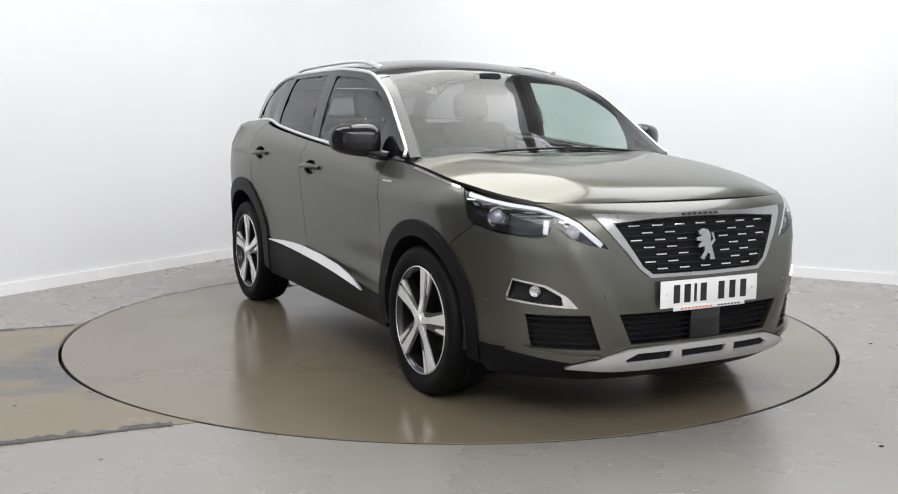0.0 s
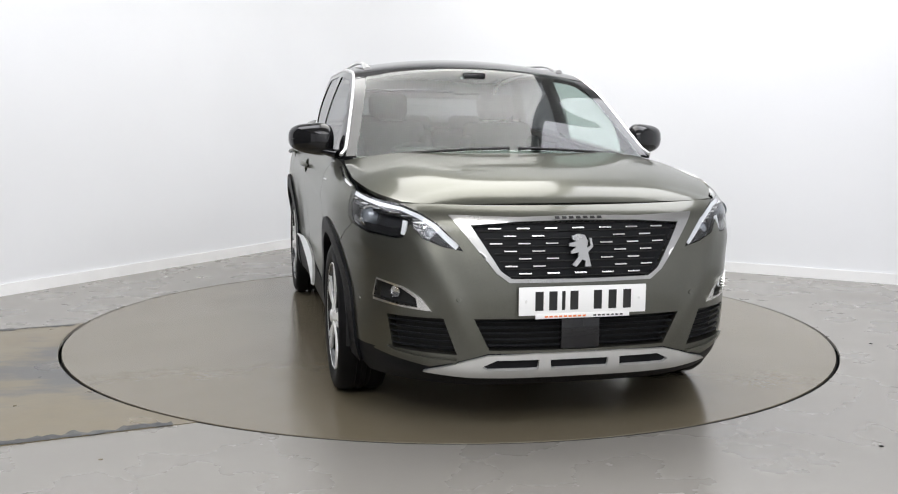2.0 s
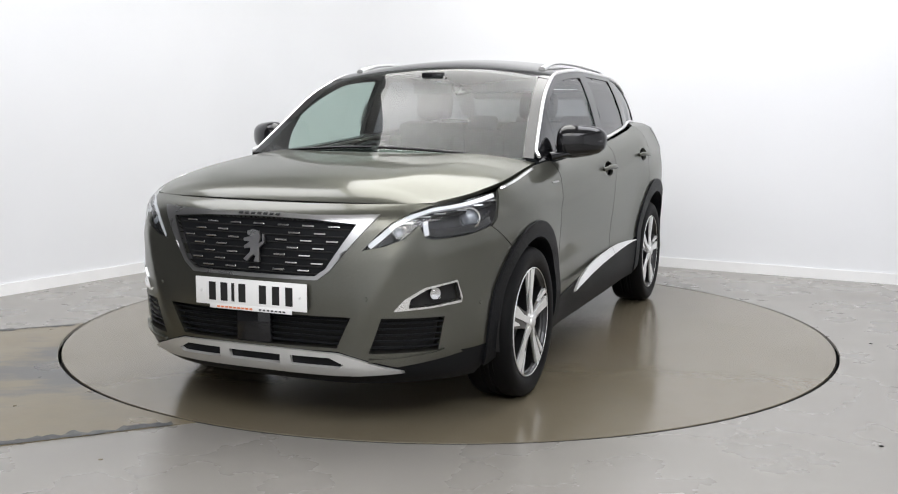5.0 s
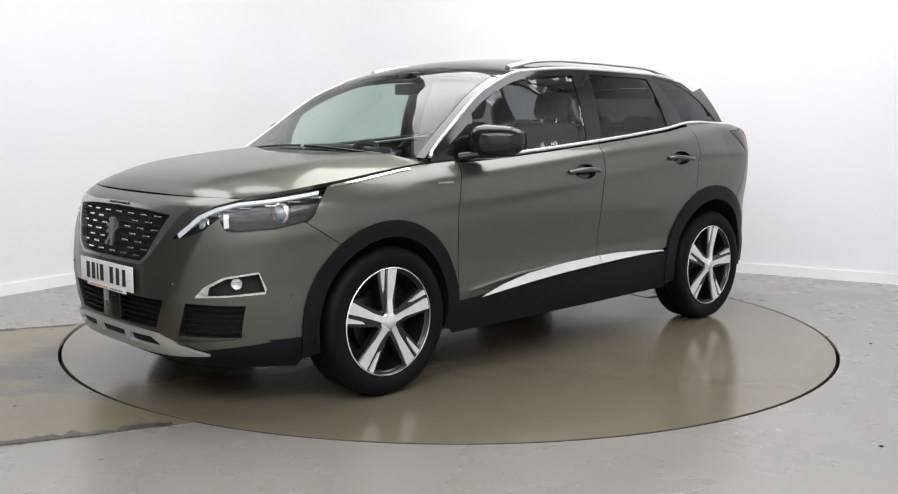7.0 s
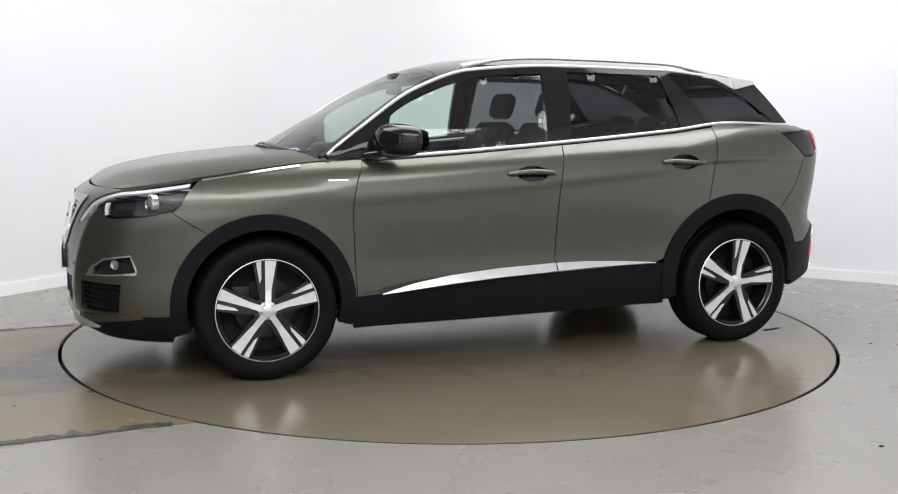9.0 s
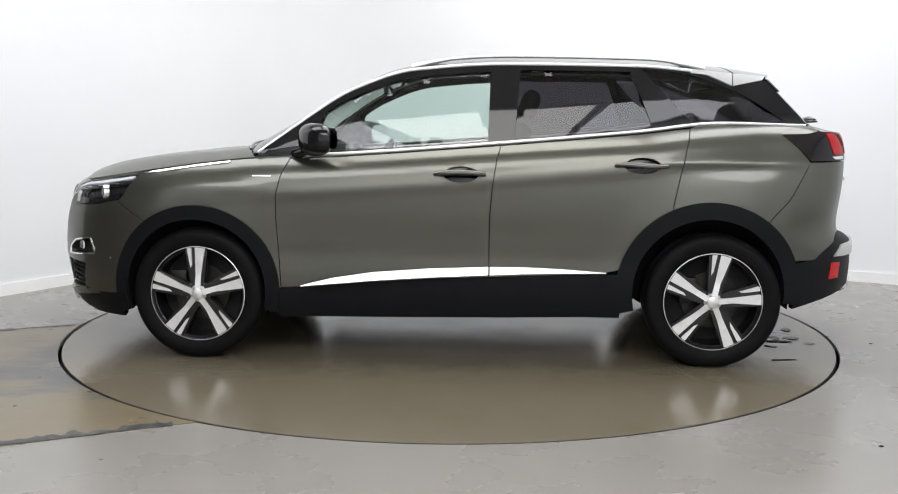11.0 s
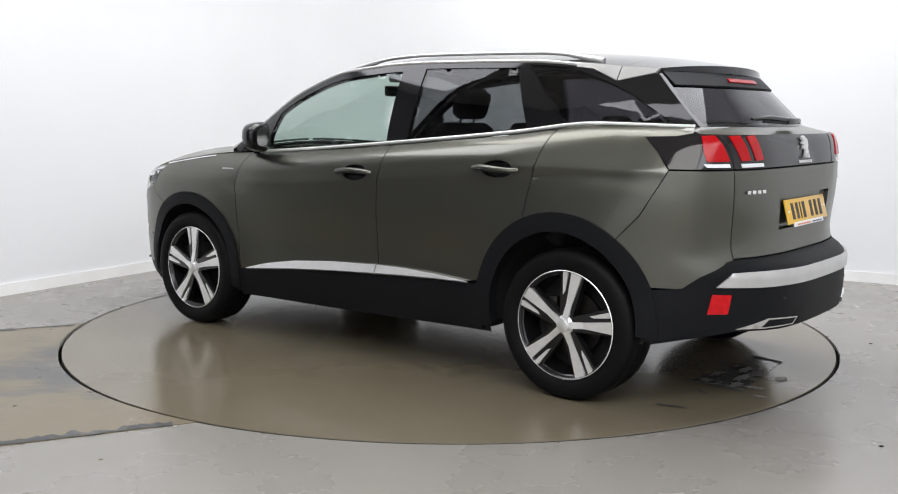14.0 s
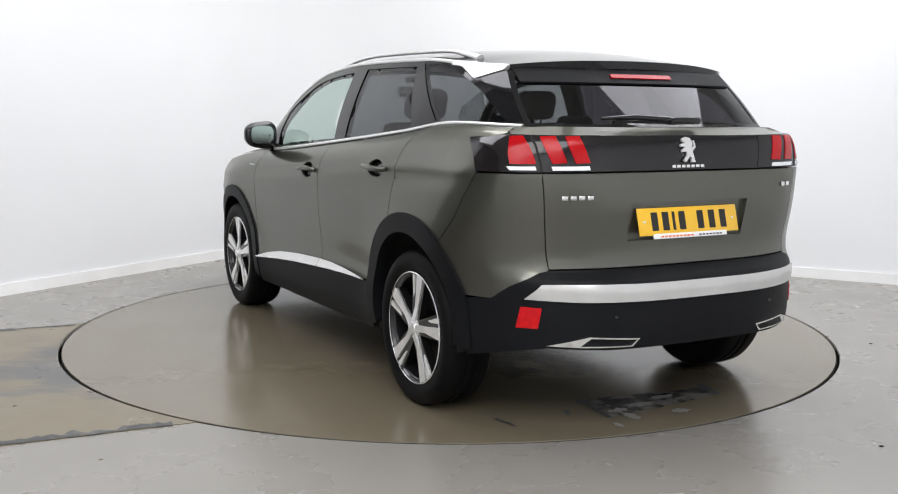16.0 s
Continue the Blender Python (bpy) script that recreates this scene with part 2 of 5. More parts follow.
def sideways(p):
    return Vector((0, p.y, 0.1))


def upward(p):
    return Vector((0, 0, 1))


def panel(name, poly, surf, mat, parent, side=1, holes=(), off=0.0, depth=0.016, gap=0.0022, step=(0.025, 0.03), out=outward, label="", hole_depth=None):
    """A skin of the surface within a polygon of its chart, with turned-in edges; side -1 mirrors it to the car's right."""
    poly = densify(poly, step)
    A = sum(a[0] * b[1] - b[0] * a[1] for a, b in zip(poly, poly[1:] + poly[:1]))
    if A < 0:
        poly.reverse()
    if gap:
        moved = []
        for i, (u, v) in enumerate(poly):
            _, du, dv = frame_of(surf, u, v)
            su, sv = max(du.length, 0.05), max(dv.length, 0.05)
            (ua, va), (ub, vb) = poly[i - 1], poly[(i + 1) % len(poly)]
            tx, ty = (ub - ua) * su, (vb - va) * sv
            k = gap / (math.hypot(tx, ty) + 1e-9)
            moved.append((u - ty * k / su, v + tx * k / sv))
        poly = moved
    loops = [poly] + [densify(h, step) for h in holes]
    pts, edges = [], []
    for lp in loops:
        k = len(pts)
        pts += lp
        edges += [(k + i, k + (i + 1) % len(lp)) for i in range(len(lp))]
    rim = np.array(pts)
    us, vs = rim[:, 0], rim[:, 1]
    gu = np.arange(math.floor(us.min() / step[0]) * step[0], us.max(), step[0])
    gv = np.arange(math.floor(vs.min() / step[1]) * step[1], vs.max(), step[1])
    grid = np.array([(a, b) for a in gu for b in gv])
    if len(grid):
        ok = inside(poly, grid)
        for h in loops[1:]:
            ok &= ~inside(h, grid)
        grid = grid[ok]
        if len(grid):
            near = (((grid[:, None, :] - rim[None]) / np.array(step)) ** 2).sum(2).min(1)
            grid = grid[near > 0.2]
    allp = pts + [tuple(g) for g in grid]
    cv, _, cf, orig, _, _ = delaunay_2d_cdt([Vector(p) for p in allp], edges, [], 0, 1e-6)
    mids = [((cv[f[0]].x + cv[f[1]].x + cv[f[2]].x) / 3, (cv[f[0]].y + cv[f[1]].y + cv[f[2]].y) / 3) for f in cf]
    ok = inside(poly, mids)
    for h in loops[1:]:
        ok &= ~inside(h, mids)
    bm = bmesh.new()
    flip = Vector((1, side, 1))
    vs3, ns = [], []
    for c in cv:
        p, n = normal_of(surf, c.x, c.y, out)
        vs3.append(bm.verts.new((p + n * off) * flip))
        ns.append(n)
    rimset = {}
    for i, o in enumerate(orig):
        for k in o:
            rimset[k] = i
    for f, good in zip(cf, ok):
        if good and len(set(f)) == 3:
            a, b, c = (vs3[i] for i in f)
            nn = (b.co - a.co).cross(c.co - a.co)
            ids = f if nn.dot(ns[f[0]] * flip) > 0 else f[::-1]
            try:
                bm.faces.new([vs3[i] for i in ids])
            except ValueError:
                pass
    k = 0
    for li, lp in enumerate(loops):
        d = depth if li == 0 or hole_depth is None else hole_depth
        if d:
            ids = [rimset.get(k + i) for i in range(len(lp))]
            low = []
            for i in ids:
                low.append(bm.verts.new(vs3[i].co - ns[i] * flip * d) if i is not None else None)
            for i in range(len(lp)):
                j = (i + 1) % len(lp)
                if ids[i] is None or ids[j] is None or ids[i] == ids[j]:
                    continue
                try:
                    f = bm.faces.new((vs3[ids[i]], vs3[ids[j]], low[j], low[i]))
                    e = bm.edges.get((vs3[ids[i]], vs3[ids[j]]))
                    e.smooth = False
                except ValueError:
                    pass
        k += len(lp)
    for v in [v for v in bm.verts if not v.link_faces]:
        bm.verts.remove(v)
    return link(name, bm, mat, parent, label)


def ribbon(name, path, half, surf, mat, parent, side=1, off=0.004, depth=0.008, step=(0.02, 0.02), out=outward, label=""):
    """A strip laid along a path on the surface; half: half its width, or one for each point of the path."""
    path = densify(path, (0.06, 0.06), False) if not isinstance(half, (list, tuple)) else path
    A, B = [], []
    for i, (u, v) in enumerate(path):
        _, du, dv = frame_of(surf, u, v)
        su, sv = max(du.length, 0.05), max(dv.length, 0.05)
        (ua, va), (ub, vb) = path[max(0, i - 1)], path[min(len(path) - 1, i + 1)]
        tx, ty = (ub - ua) * su, (vb - va) * sv
        h = half[i] if isinstance(half, (list, tuple)) else half
        k = h / (math.hypot(tx, ty) + 1e-9)
        A.append((u - ty * k / su, v + tx * k / sv))
        B.append((u + ty * k / su, v - tx * k / sv))
    return panel(name, A + B[::-1], surf, mat, parent, side, (), off, depth, 0, step, out, label)


# ---- the room ----
def prism(name, pts, z0, z1, mat, parent=None, label="", bevel=0.0):
    """An upright slab over a plan."""
    bm = bmesh.new()
    f = bm.faces.new([bm.verts.new((x, y, z0)) for x, y in pts])
    r = bmesh.ops.extrude_face_region(bm, geom=[f])
    bmesh.ops.translate(bm, vec=(0, 0, z1 - z0), verts=[g for g in r["geom"] if isinstance(g, bmesh.types.BMVert)])
    bmesh.ops.recalc_face_normals(bm, faces=bm.faces)
    if bevel:
        bmesh.ops.bevel(bm, geom=list(bm.edges), offset=bevel, segments=2, affect="EDGES")
    return link(name, bm, mat, parent, label, False)


R_TABLE = 2.272
GAP = 0.015
# plan of the walls: two long white walls that meet in a swept corner behind the turntable, and the studio behind the camera
LEFT = Vector((-3.23, 0.89)), Vector((0.508, 0.861))
RIGHT = Vector((3.56, 1.65)), Vector((-0.882, 0.471))


def wall_plan():
    a = LEFT[0] - LEFT[1] * 1.45
    b = LEFT[0] + LEFT[1] * 3.0
    c = RIGHT[0] + RIGHT[1] * 4.0
    d = RIGHT[0] - RIGHT[1] * 1.6
    corner = Vector((-1.26, 4.225))
    sweep = [(b * (1 - t) ** 2 + corner * 2 * t * (1 - t) + c * t * t) for t in [i / 14 for i in range(15)]]
    return a, sweep, d


WA, SWEEP, WD = wall_plan()


def upright(name, line, z0, z1, thick, mat, label, category, inner=0.0):
    """A wall along a plan line, with its thickness outward from the room."""
    bm = bmesh.new()
    n = len(line)
    rows = []
    for i, p in enumerate(line):
        d = (Vector(line[min(i + 1, n - 1)]) - Vector(line[max(i - 1, 0)])).normalized()
        o = Vector((-d.y, d.x))
        a, b = Vector(p) - o * inner, Vector(p) + o * thick
        rows.append([bm.verts.new((q.x, q.y, z)) for q, z in ((a, z0), (a, z1), (b, z1), (b, z0))])
    for A, B in zip(rows, rows[1:]):
        for k in range(4):
            bm.faces.new((A[k], A[(k + 1) % 4], B[(k + 1) % 4], B[k]))
    bm.faces.new(rows[0])
    bm.faces.new(rows[-1])
    bmesh.ops.recalc_face_normals(bm, faces=bm.faces)
    sharpen(bm, 40)
    return tagged(link(name, bm, mat), label, category, kind="structure")


upright("wall_north", [tuple(WA), *[tuple(p) for p in SWEEP], tuple(WD)], 0, CEIL, 0.12, WALL, "smooth white painted studio wall with swept corner", "wall")
# added out of view and kept dark, so the car's flank mirrors a dark area
upright("wall_west", [(-5.4, -6.0), tuple(WA)], 0, CEIL, 0.12, GREYW, "unseen dark side wall, added for the dark reflection in the car's flank", "wall")
upright("wall_southwest", [(-5.2, -8.4), (-5.4, -6.0)], 0, CEIL, 0.12, WALL, "plain white painted studio side wall", "wall")
upright("wall_east", [tuple(WD), (5.0, -8.4)], 0, CEIL, 0.12, WALL, "plain white painted studio side wall", "wall")
upright("wall_south", [(5.0, -8.4), (-5.2, -8.4)], 0, CEIL, 0.12, WALL, "plain white studio wall behind the camera", "wall")
upright("baseboard", [tuple(WA + LEFT[1] * 0.2), *[tuple(p) for p in SWEEP], tuple(WD + RIGHT[1] * 0.2)], 0.0, 0.085, -0.002, SKIRT, "white gloss skirting board along the wall", "skirting", 0.016)
tagged(prism("ceiling", [(-7, -10.5), (9, -10.5), (9, 7), (-7, 7)], CEIL, CEIL + 0.1, CEILM), "plain pale grey studio ceiling", "ceiling", kind="structure")

# floor: one sheet with a round pit for the turntable
bm = bmesh.new()
SEG = 192
rings = []
for r, z in ((R_TABLE + GAP, -0.012), (R_TABLE + GAP + 0.003, 0.0), (3.2, 0), (5, 0), (13, 0)):
    rings.append([bm.verts.new((r * math.cos(2 * math.pi * k / SEG), r * math.sin(2 * math.pi * k / SEG), z)) for k in range(SEG)])
for A, B in zip(rings, rings[1:]):
    for k in range(SEG):
        bm.faces.new((A[k], A[(k + 1) % SEG], B[(k + 1) % SEG], B[k]))
bmesh.ops.recalc_face_normals(bm, faces=bm.faces)
floor = link("floor", bm, FLOOR, smooth=False)
tagged(floor, "grey sealed concrete studio floor with faint stains", "floor", kind="structure")
bm = bmesh.new()
bmesh.ops.create_circle(bm, cap_ends=True, segments=96, radius=2.4, matrix=Matrix.Translation((0, 0, -0.12)))
tagged(link("turntable_pit", bm, GROOVE, smooth=False), "dark pit beneath the turntable", "pit", kind="structure")


# the filled channel that runs from the turntable to the wall
def channel():
    d = Vector((-0.908, -0.419))
    n = Vector((-d.y, d.x)) * -1
    top, low = Vector((-2.27, -0.02)), Vector((-1.08, -2.03))
    rnd = random.Random(4)

    def edge_arc(a0, a1, k=24):
        return [((R_TABLE + GAP + 0.006) * math.cos(a0 + (a1 - a0) * i / k), (R_TABLE + GAP + 0.006) * math.sin(a0 + (a1 - a0) * i / k)) for i in range(k + 1)]

    a0, a1 = math.atan2(top.y, top.x) % (2 * math.pi), math.atan2(low.y, low.x) % (2 * math.pi)
    far0, far1 = top + d * 2.4, low + d * 3.2
    slab = prism("floor_channel", edge_arc(a0, a1) + [tuple(far1), tuple(far0)], 0.0, 0.003, INLAY)
    tagged(slab, "yellowed concrete infill strip with worn grey filler", "floor strip", kind="structure")
    # worn filler along both edges and in patches between
    for start, length, wide, sgn in ((top, 2.4, 0.075, -1), (low, 3.0, 0.11, 1)):
        A, B = [], []
        k = 170
        for i in range(k + 1):
            p = start + d * (length * i / k)
            A.append(p + n * 0.012 * rnd.uniform(-0.4, 0.6) * sgn)
            B.append(p + n * sgn * wide * max(0.12, 0.55 + 0.75 * noise.noise((i * 0.07, sgn * 3.0, 2.0)) + 0.45 * noise.noise((i * 0.35, sgn, 7.0)) + rnd.uniform(-0.08, 0.08)))
        bm = bmesh.new()
        va = [bm.verts.new((*p, 0.005)) for p in A]
        vb = [bm.verts.new((*p, 0.0045)) for p in B]
        for i in range(k):
            if i % 53 > 4:
                bm.faces.new((va[i], va[i + 1], vb[i + 1], vb[i]))
        bmesh.ops.recalc_face_normals(bm, faces=bm.faces)
        for v in [v for v in bm.verts if not v.link_faces]:
            bm.verts.remove(v)
        part("filler", bm, FILLER, slab, "worn dark grey filler", False)
    for cx, cy, lx, ly in ((-2.62, -1.22, 0.07, 0.03), (-2.55, -1.16, 0.05, 0.035), (-2.70, -1.19, 0.05, 0.02), (-2.50, -1.24, 0.04, 0.02), (-2.38, -1.02, 0.05, 0.02), (-2.47, -0.95, 0.03, 0.02)):
        bm = bmesh.new()
        vs = []
        for i in range(150):
            a = 2 * math.pi * i / 150
            r = 0.75 + 0.5 * noise.noise((math.cos(a) * 2.2 + cx * 7, math.sin(a) * 2.2, cy)) + 0.3 * noise.noise((math.cos(a) * 9 + cx, math.sin(a) * 9, cy)) + rnd.uniform(-0.03, 0.03)
            p = Vector((cx, cy)) + d * math.cos(a) * lx * r + n * math.sin(a) * ly * r
            if p.length < R_TABLE + GAP + 0.01:
                p *= (R_TABLE + GAP + 0.01) / p.length
            vs.append(bm.verts.new((*p, 0.0042)))
        f = bm.faces.new(vs)
        if f.normal.z < 0:
            f.normal_flip()
        bmesh.ops.recalc_face_normals(bm, faces=bm.faces)
        part("chip", bm, PALE, slab, "pale scraped chip", False)


channel()

# turntable: a round plate flush with the floor
turntable = new("turntable")
tagged(turntable, "round grey concrete turntable flush with the floor", "turntable")
bm = bmesh.new()
rings = []
for r, z in ((R_TABLE, -0.012), (R_TABLE - 0.003, 0.0), (1.5, 0), (0.7, 0)):
    rings.append([bm.verts.new((r * math.cos(2 * math.pi * k / SEG), r * math.sin(2 * math.pi * k / SEG), z)) for k in range(SEG)])
for A, B in zip(rings, rings[1:]):
    for k in range(SEG):
        bm.faces.new((A[k], A[(k + 1) % SEG], B[(k + 1) % SEG], B[k]))
bm.faces.new(rings[-1])
bmesh.ops.recalc_face_normals(bm, faces=bm.faces)
part("plate", bm, TABLE, turntable, "", False)


def blotch(cx, cy, lx, ly, seed, mat, z=0.0025, name="worn_patch", label="scraped dark patch"):
    bm = bmesh.new()
    vs = []
    for i in range(44):
        a = 2 * math.pi * i / 44
        r = 0.85 + 0.55 * noise.noise((math.cos(a) * 2.6 + seed, math.sin(a) * 2.6, seed))
        vs.append(bm.verts.new((cx + math.cos(a) * lx * r, cy + math.sin(a) * ly * r, z)))
    bm.faces.new(vs)
    bmesh.ops.recalc_face_normals(bm, faces=bm.faces)
    return part(name, bm, mat, turntable, label, False)


lathe([(R_TABLE + 0.001, -0.003), (R_TABLE, -0.1)], GROOVE, "rim", turntable, "", 128, pose(0, 0, 0, 90))


def scrape(name, corners, mat, label, z=0.0025, rough=0.006, seed=1):
    """A scraped piece of the plate's surface with ragged edges."""
    rnd = random.Random(seed)
    bm = bmesh.new()
    vs = [bm.verts.new((x + rnd.uniform(-rough, rough), y + rnd.uniform(-rough, rough), z)) for x, y in densify(corners, (0.03, 0.03))]
    f = bm.faces.new(vs)
    f.normal_update()
    if f.normal.z < 0:
        f.normal_flip()
    return part(name, bm, mat, turntable, label, False)


# an old square repair with dark edges, and a few marks beside it
scrape("worn_patch", [(-1.835, -0.405), (-1.967, -0.36), (-2.028, 0.289), (-1.745, 0.263)], DAMP, "scraped dark square patch")
scrape("patch_edge", [(-1.74, 0.255), (-1.74, 0.285), (-2.035, 0.312), (-2.03, 0.283)], GROOVE, "dark joint of the patch", 0.004, 0.004, 2)
scrape("patch_edge", [(-1.80, -0.40), (-1.80, -0.445), (-1.975, -0.40), (-1.97, -0.36)], GROOVE, "dark joint of the patch", 0.004, 0.005, 3)
scrape("scuff_mark", [(-1.80, 0.74), (-1.80, 0.765), (-1.94, 0.735), (-1.935, 0.715)], GROOVE, "dark scuff mark", 0.0025, 0.004, 4)
scrape("scuff_mark", [(-1.85, 0.385), (-1.845, 0.42), (-1.91, 0.445), (-1.91, 0.425), (-1.87, 0.408)], GROOVE, "dark scuff mark", 0.0025, 0.003, 5)
for k, (sx, sy, ax, ay) in enumerate(((-2.05, 0.20, 0.05, 0.03), (-2.09, -0.05, 0.03, 0.05), (-1.93, 0.05, 0.03, 0.10), (-1.88, -0.12, 0.025, 0.08), (-2.13, 0.33, 0.04, 0.02), (-1.96, 0.2, 0.03, 0.05))):
    blotch(sx, sy, ax, ay, 2.1 + k * 1.7, PALE, 0.0045, "scrape", "pale scrape")

# ceiling softboxes, out of view, whose panes the paint mirrors
for lx, ly, wide, long, _, _ in LAMPS:
    bm = bmesh.new()
    for sx, sy, wx, wy in ((-wide / 2 - 0.03, 0, 0.06, long + 0.12), (wide / 2 + 0.03, 0, 0.06, long + 0.12), (0, -long / 2 - 0.03, wide, 0.06), (0, long / 2 + 0.03, wide, 0.06)):
        box(bm, lx + sx, ly + sy, CEIL - 0.05, wx, wy, 0.1)
    tagged(link("ceiling_light", bm, SATIN, smooth=False), "rectangular softbox light frame on the ceiling", "ceiling light", "ceiling lights")

# ---- the car: x ahead, y to its left, origin on the ground midway between the axles ----
car = new("car")
tagged(car, "olive grey metallic five-door family SUV on the turntable", "car")

XA, XC, NF = 1.25, -1.45, 3.1
QF = 2 ** (-1 / NF)
SQUARE = spline((0.2, 3.0), (0.68, 3.1), (0.95, 3.5), (1.12, 4.4), (1.3, 5.2))
BELT = spline((-2.3, 1.255), (-1.86, 1.262), (-1.42, 1.272), (-1.0, 1.228), (-0.26, 1.163), (0.62, 1.098), (1.06, 1.076), (1.63, 1.004), (1.97, 0.953), (2.12, 0.938))
YBELT = spline((-2.3, 0.79), (-1.86, 0.745), (-1.4, 0.728), (-1.06, 0.765), (-0.26, 0.812), (0.5, 0.824), (1.06, 0.826), (1.63, 0.872), (2.1, 0.93))
DLOW = spline((0.15, 0.10), (0.25, 0.055), (0.36, 0.03), (0.46, 0.024), (0.55, 0.025), (0.66, 0.016), (0.8, 0.004), (0.95, 0.0), (1.3, 0.0))
GTOP = spline((-0.26, 1.0), (-0.18, 0.985), (-0.12, 0.92), (-0.07, 0.74), (-0.03, 0.4), (0.0, 0.0))
GREAR = spline((-0.4, 1.0), (-0.3, 0.96), (-0.19, 0.79), (-0.10, 0.58), (-0.05, 0.42), (-0.025, 0.28), (0.0, 0.0))
XF = spline((0.18, 2.12), (0.24, 2.215), (0.30, 2.25), (0.42, 2.262), (0.55, 2.272), (0.66, 2.264), (0.78, 2.242), (0.88, 2.21), (0.915, 2.18), (0.945, 2.13), (1.0, 2.03))
XB = spline((0.2, -2.12), (0.27, -2.2), (0.35, -2.245), (0.5, -2.262), (0.62, -2.262), (0.655, -2.235), (0.685, -2.168), (0.76, -2.15), (0.95, -2.158), (1.09, -2.142), (1.2, -2.118), (1.235, -2.095), (1.26, -2.03))

# the same without the bumper's ledge, for the corners
XU = spline((0.2, -2.12), (0.27, -2.16), (0.35, -2.175), (0.5, -2.18), (0.66, -2.17), (0.76, -2.15), (0.95, -2.158), (1.09, -2.142), (1.2, -2.118), (1.235, -2.095), (1.26, -2.03))


def tail_x(a, z):
    """x of the tail from its chart share a; the bumper swells only near the middle."""
    return XC + (XU(z) - XC) * a + (XB(z) - XU(z)) * a**5


def half_width(x, z):
    u = min(0.0, z - BELT(x))
    rear = min(1.0, max(0.0, (-1.05 - x) / 0.55))
    g = GTOP(max(-0.26, u)) * (1 - rear) + GREAR(max(-0.4, u)) * rear
    g = min(1.0, max(0.0, g))
    yb = YBELT(x)
    w = yb + (0.92 - yb) * g - DLOW(z)
    # a soft crease under the belt and swollen wheel arches
    w += 0.006 * math.exp(-(((z - BELT(x) + 0.19) / 0.035) ** 2)) - 0.004 * math.exp(-(((z - 0.66) / 0.13) ** 2)) * math.exp(-(((x + 0.05) / 0.75) ** 4))
    fold = min(1, max(0, (-0.85 - x) / 0.4)) * min(1, max(0, (x + 1.9) / 0.35))
    if fold:
        d = z - 1.063
        w += fold * (0.010 * math.exp(-d / 0.05) if d > 0 else 0.010 + 0.016 * (math.exp(d / 0.012) - 1) * math.exp(d / 0.09))
    w += 0.012 * math.exp(-(((z - 0.905 - 0.06 * (1.5 - x)) / 0.022) ** 2)) * min(1, max(0, (x - 0.9) / 0.25)) * min(1, max(0, (1.75 - x) / 0.25))
    for cx in (1.3375, -1.3375):
        w += 0.014 * math.exp(-(((math.hypot(x - cx, z - 0.38) - 0.40) / 0.14) ** 2))
    return w


def body(s, z):
    """The car's flank: s runs 0 nose, 1 to 2 flank, 3 tail; negative s is the right side."""
    g = -1 if s < 0 else 1
    s = abs(s)
    if s < 1:
        if s < 0.5:
            b = s / 0.5 * QF
            a = (1 - b**NF) ** (1 / NF)
        else:
            a = QF * (1 - s) / 0.5
            b = (1 - abs(a) ** NF) ** (1 / NF)
        x = XA + (XF(z) - XA) * a
    elif s <= 2:
        x, b = XA + (XC - XA) * (s - 1), 1.0
    else:
        t = min(s, 6 - s)
        NR = SQUARE(z)
        QR = 2 ** (-1 / NR)
        if t < 2.5:
            a = QR * (t - 2) / 0.5
            b = (1 - a**NR) ** (1 / NR)
        else:
            b = QR * (3 - t) / 0.5
            a = (1 - b**NR) ** (1 / NR)
        if s > 3:
            b = -b
        x = tail_x(a, z)
    y = b * half_width(x, z)
    if s < 1 and 0.34 < z < 0.9:
        # the fold that runs from the headlamp's notch down to the skid plate
        ridge = 0.45 + (z - 0.40) * 0.47
        x += 0.013 * math.exp(-(((y - ridge) / 0.045) ** 2)) * min(1, (z - 0.34) / 0.08, (0.9 - z) / 0.08)
    return Vector((x, g * y, z))


def S(x, z):
    """Chart place of a flank point by its x and z."""
    if x > XA:
        a = min(1.0, (x - XA) / (XF(z) - XA))
        if a <= QF:
            return (1 - 0.5 * a / QF, z)
        return (0.5 * (1 - a**NF) ** (1 / NF) / QF, z)
    if x >= XC:
        return (1 + (x - XA) / (XC - XA), z)
    lo, hi = 0.0, 1.0
    for _ in range(22):
        a = (lo + hi) / 2
        lo, hi = (a, hi) if tail_x(a, z) > x else (lo, a)
    NR = SQUARE(z)
    QR = 2 ** (-1 / NR)
    if a <= QR:
        return (2 + 0.5 * a / QR, z)
    return (3 - 0.5 * (1 - a**NR) ** (1 / NR) / QR, z)


def chart_by_y(y, z, front):
    lo, hi = (0.0, 1.0) if front else (2.0, 3.0)
    for _ in range(30):
        m = (lo + hi) / 2
        if (body(m, z).y < abs(y)) == front:
            lo = m
        else:
            hi = m
    return (lo + hi) / 2


def F(y, z):
    """Chart place of a point of the nose by its y and z."""
    return (math.copysign(chart_by_y(y, z, True), y) if abs(y) > 1e-4 else 0.0, z)


def B(y, z):
    """Chart place of a point of the tail; y < 0 lies past s = 3."""
    s = chart_by_y(y, z, False)
    return (s if y >= 0 else 6 - s, z)


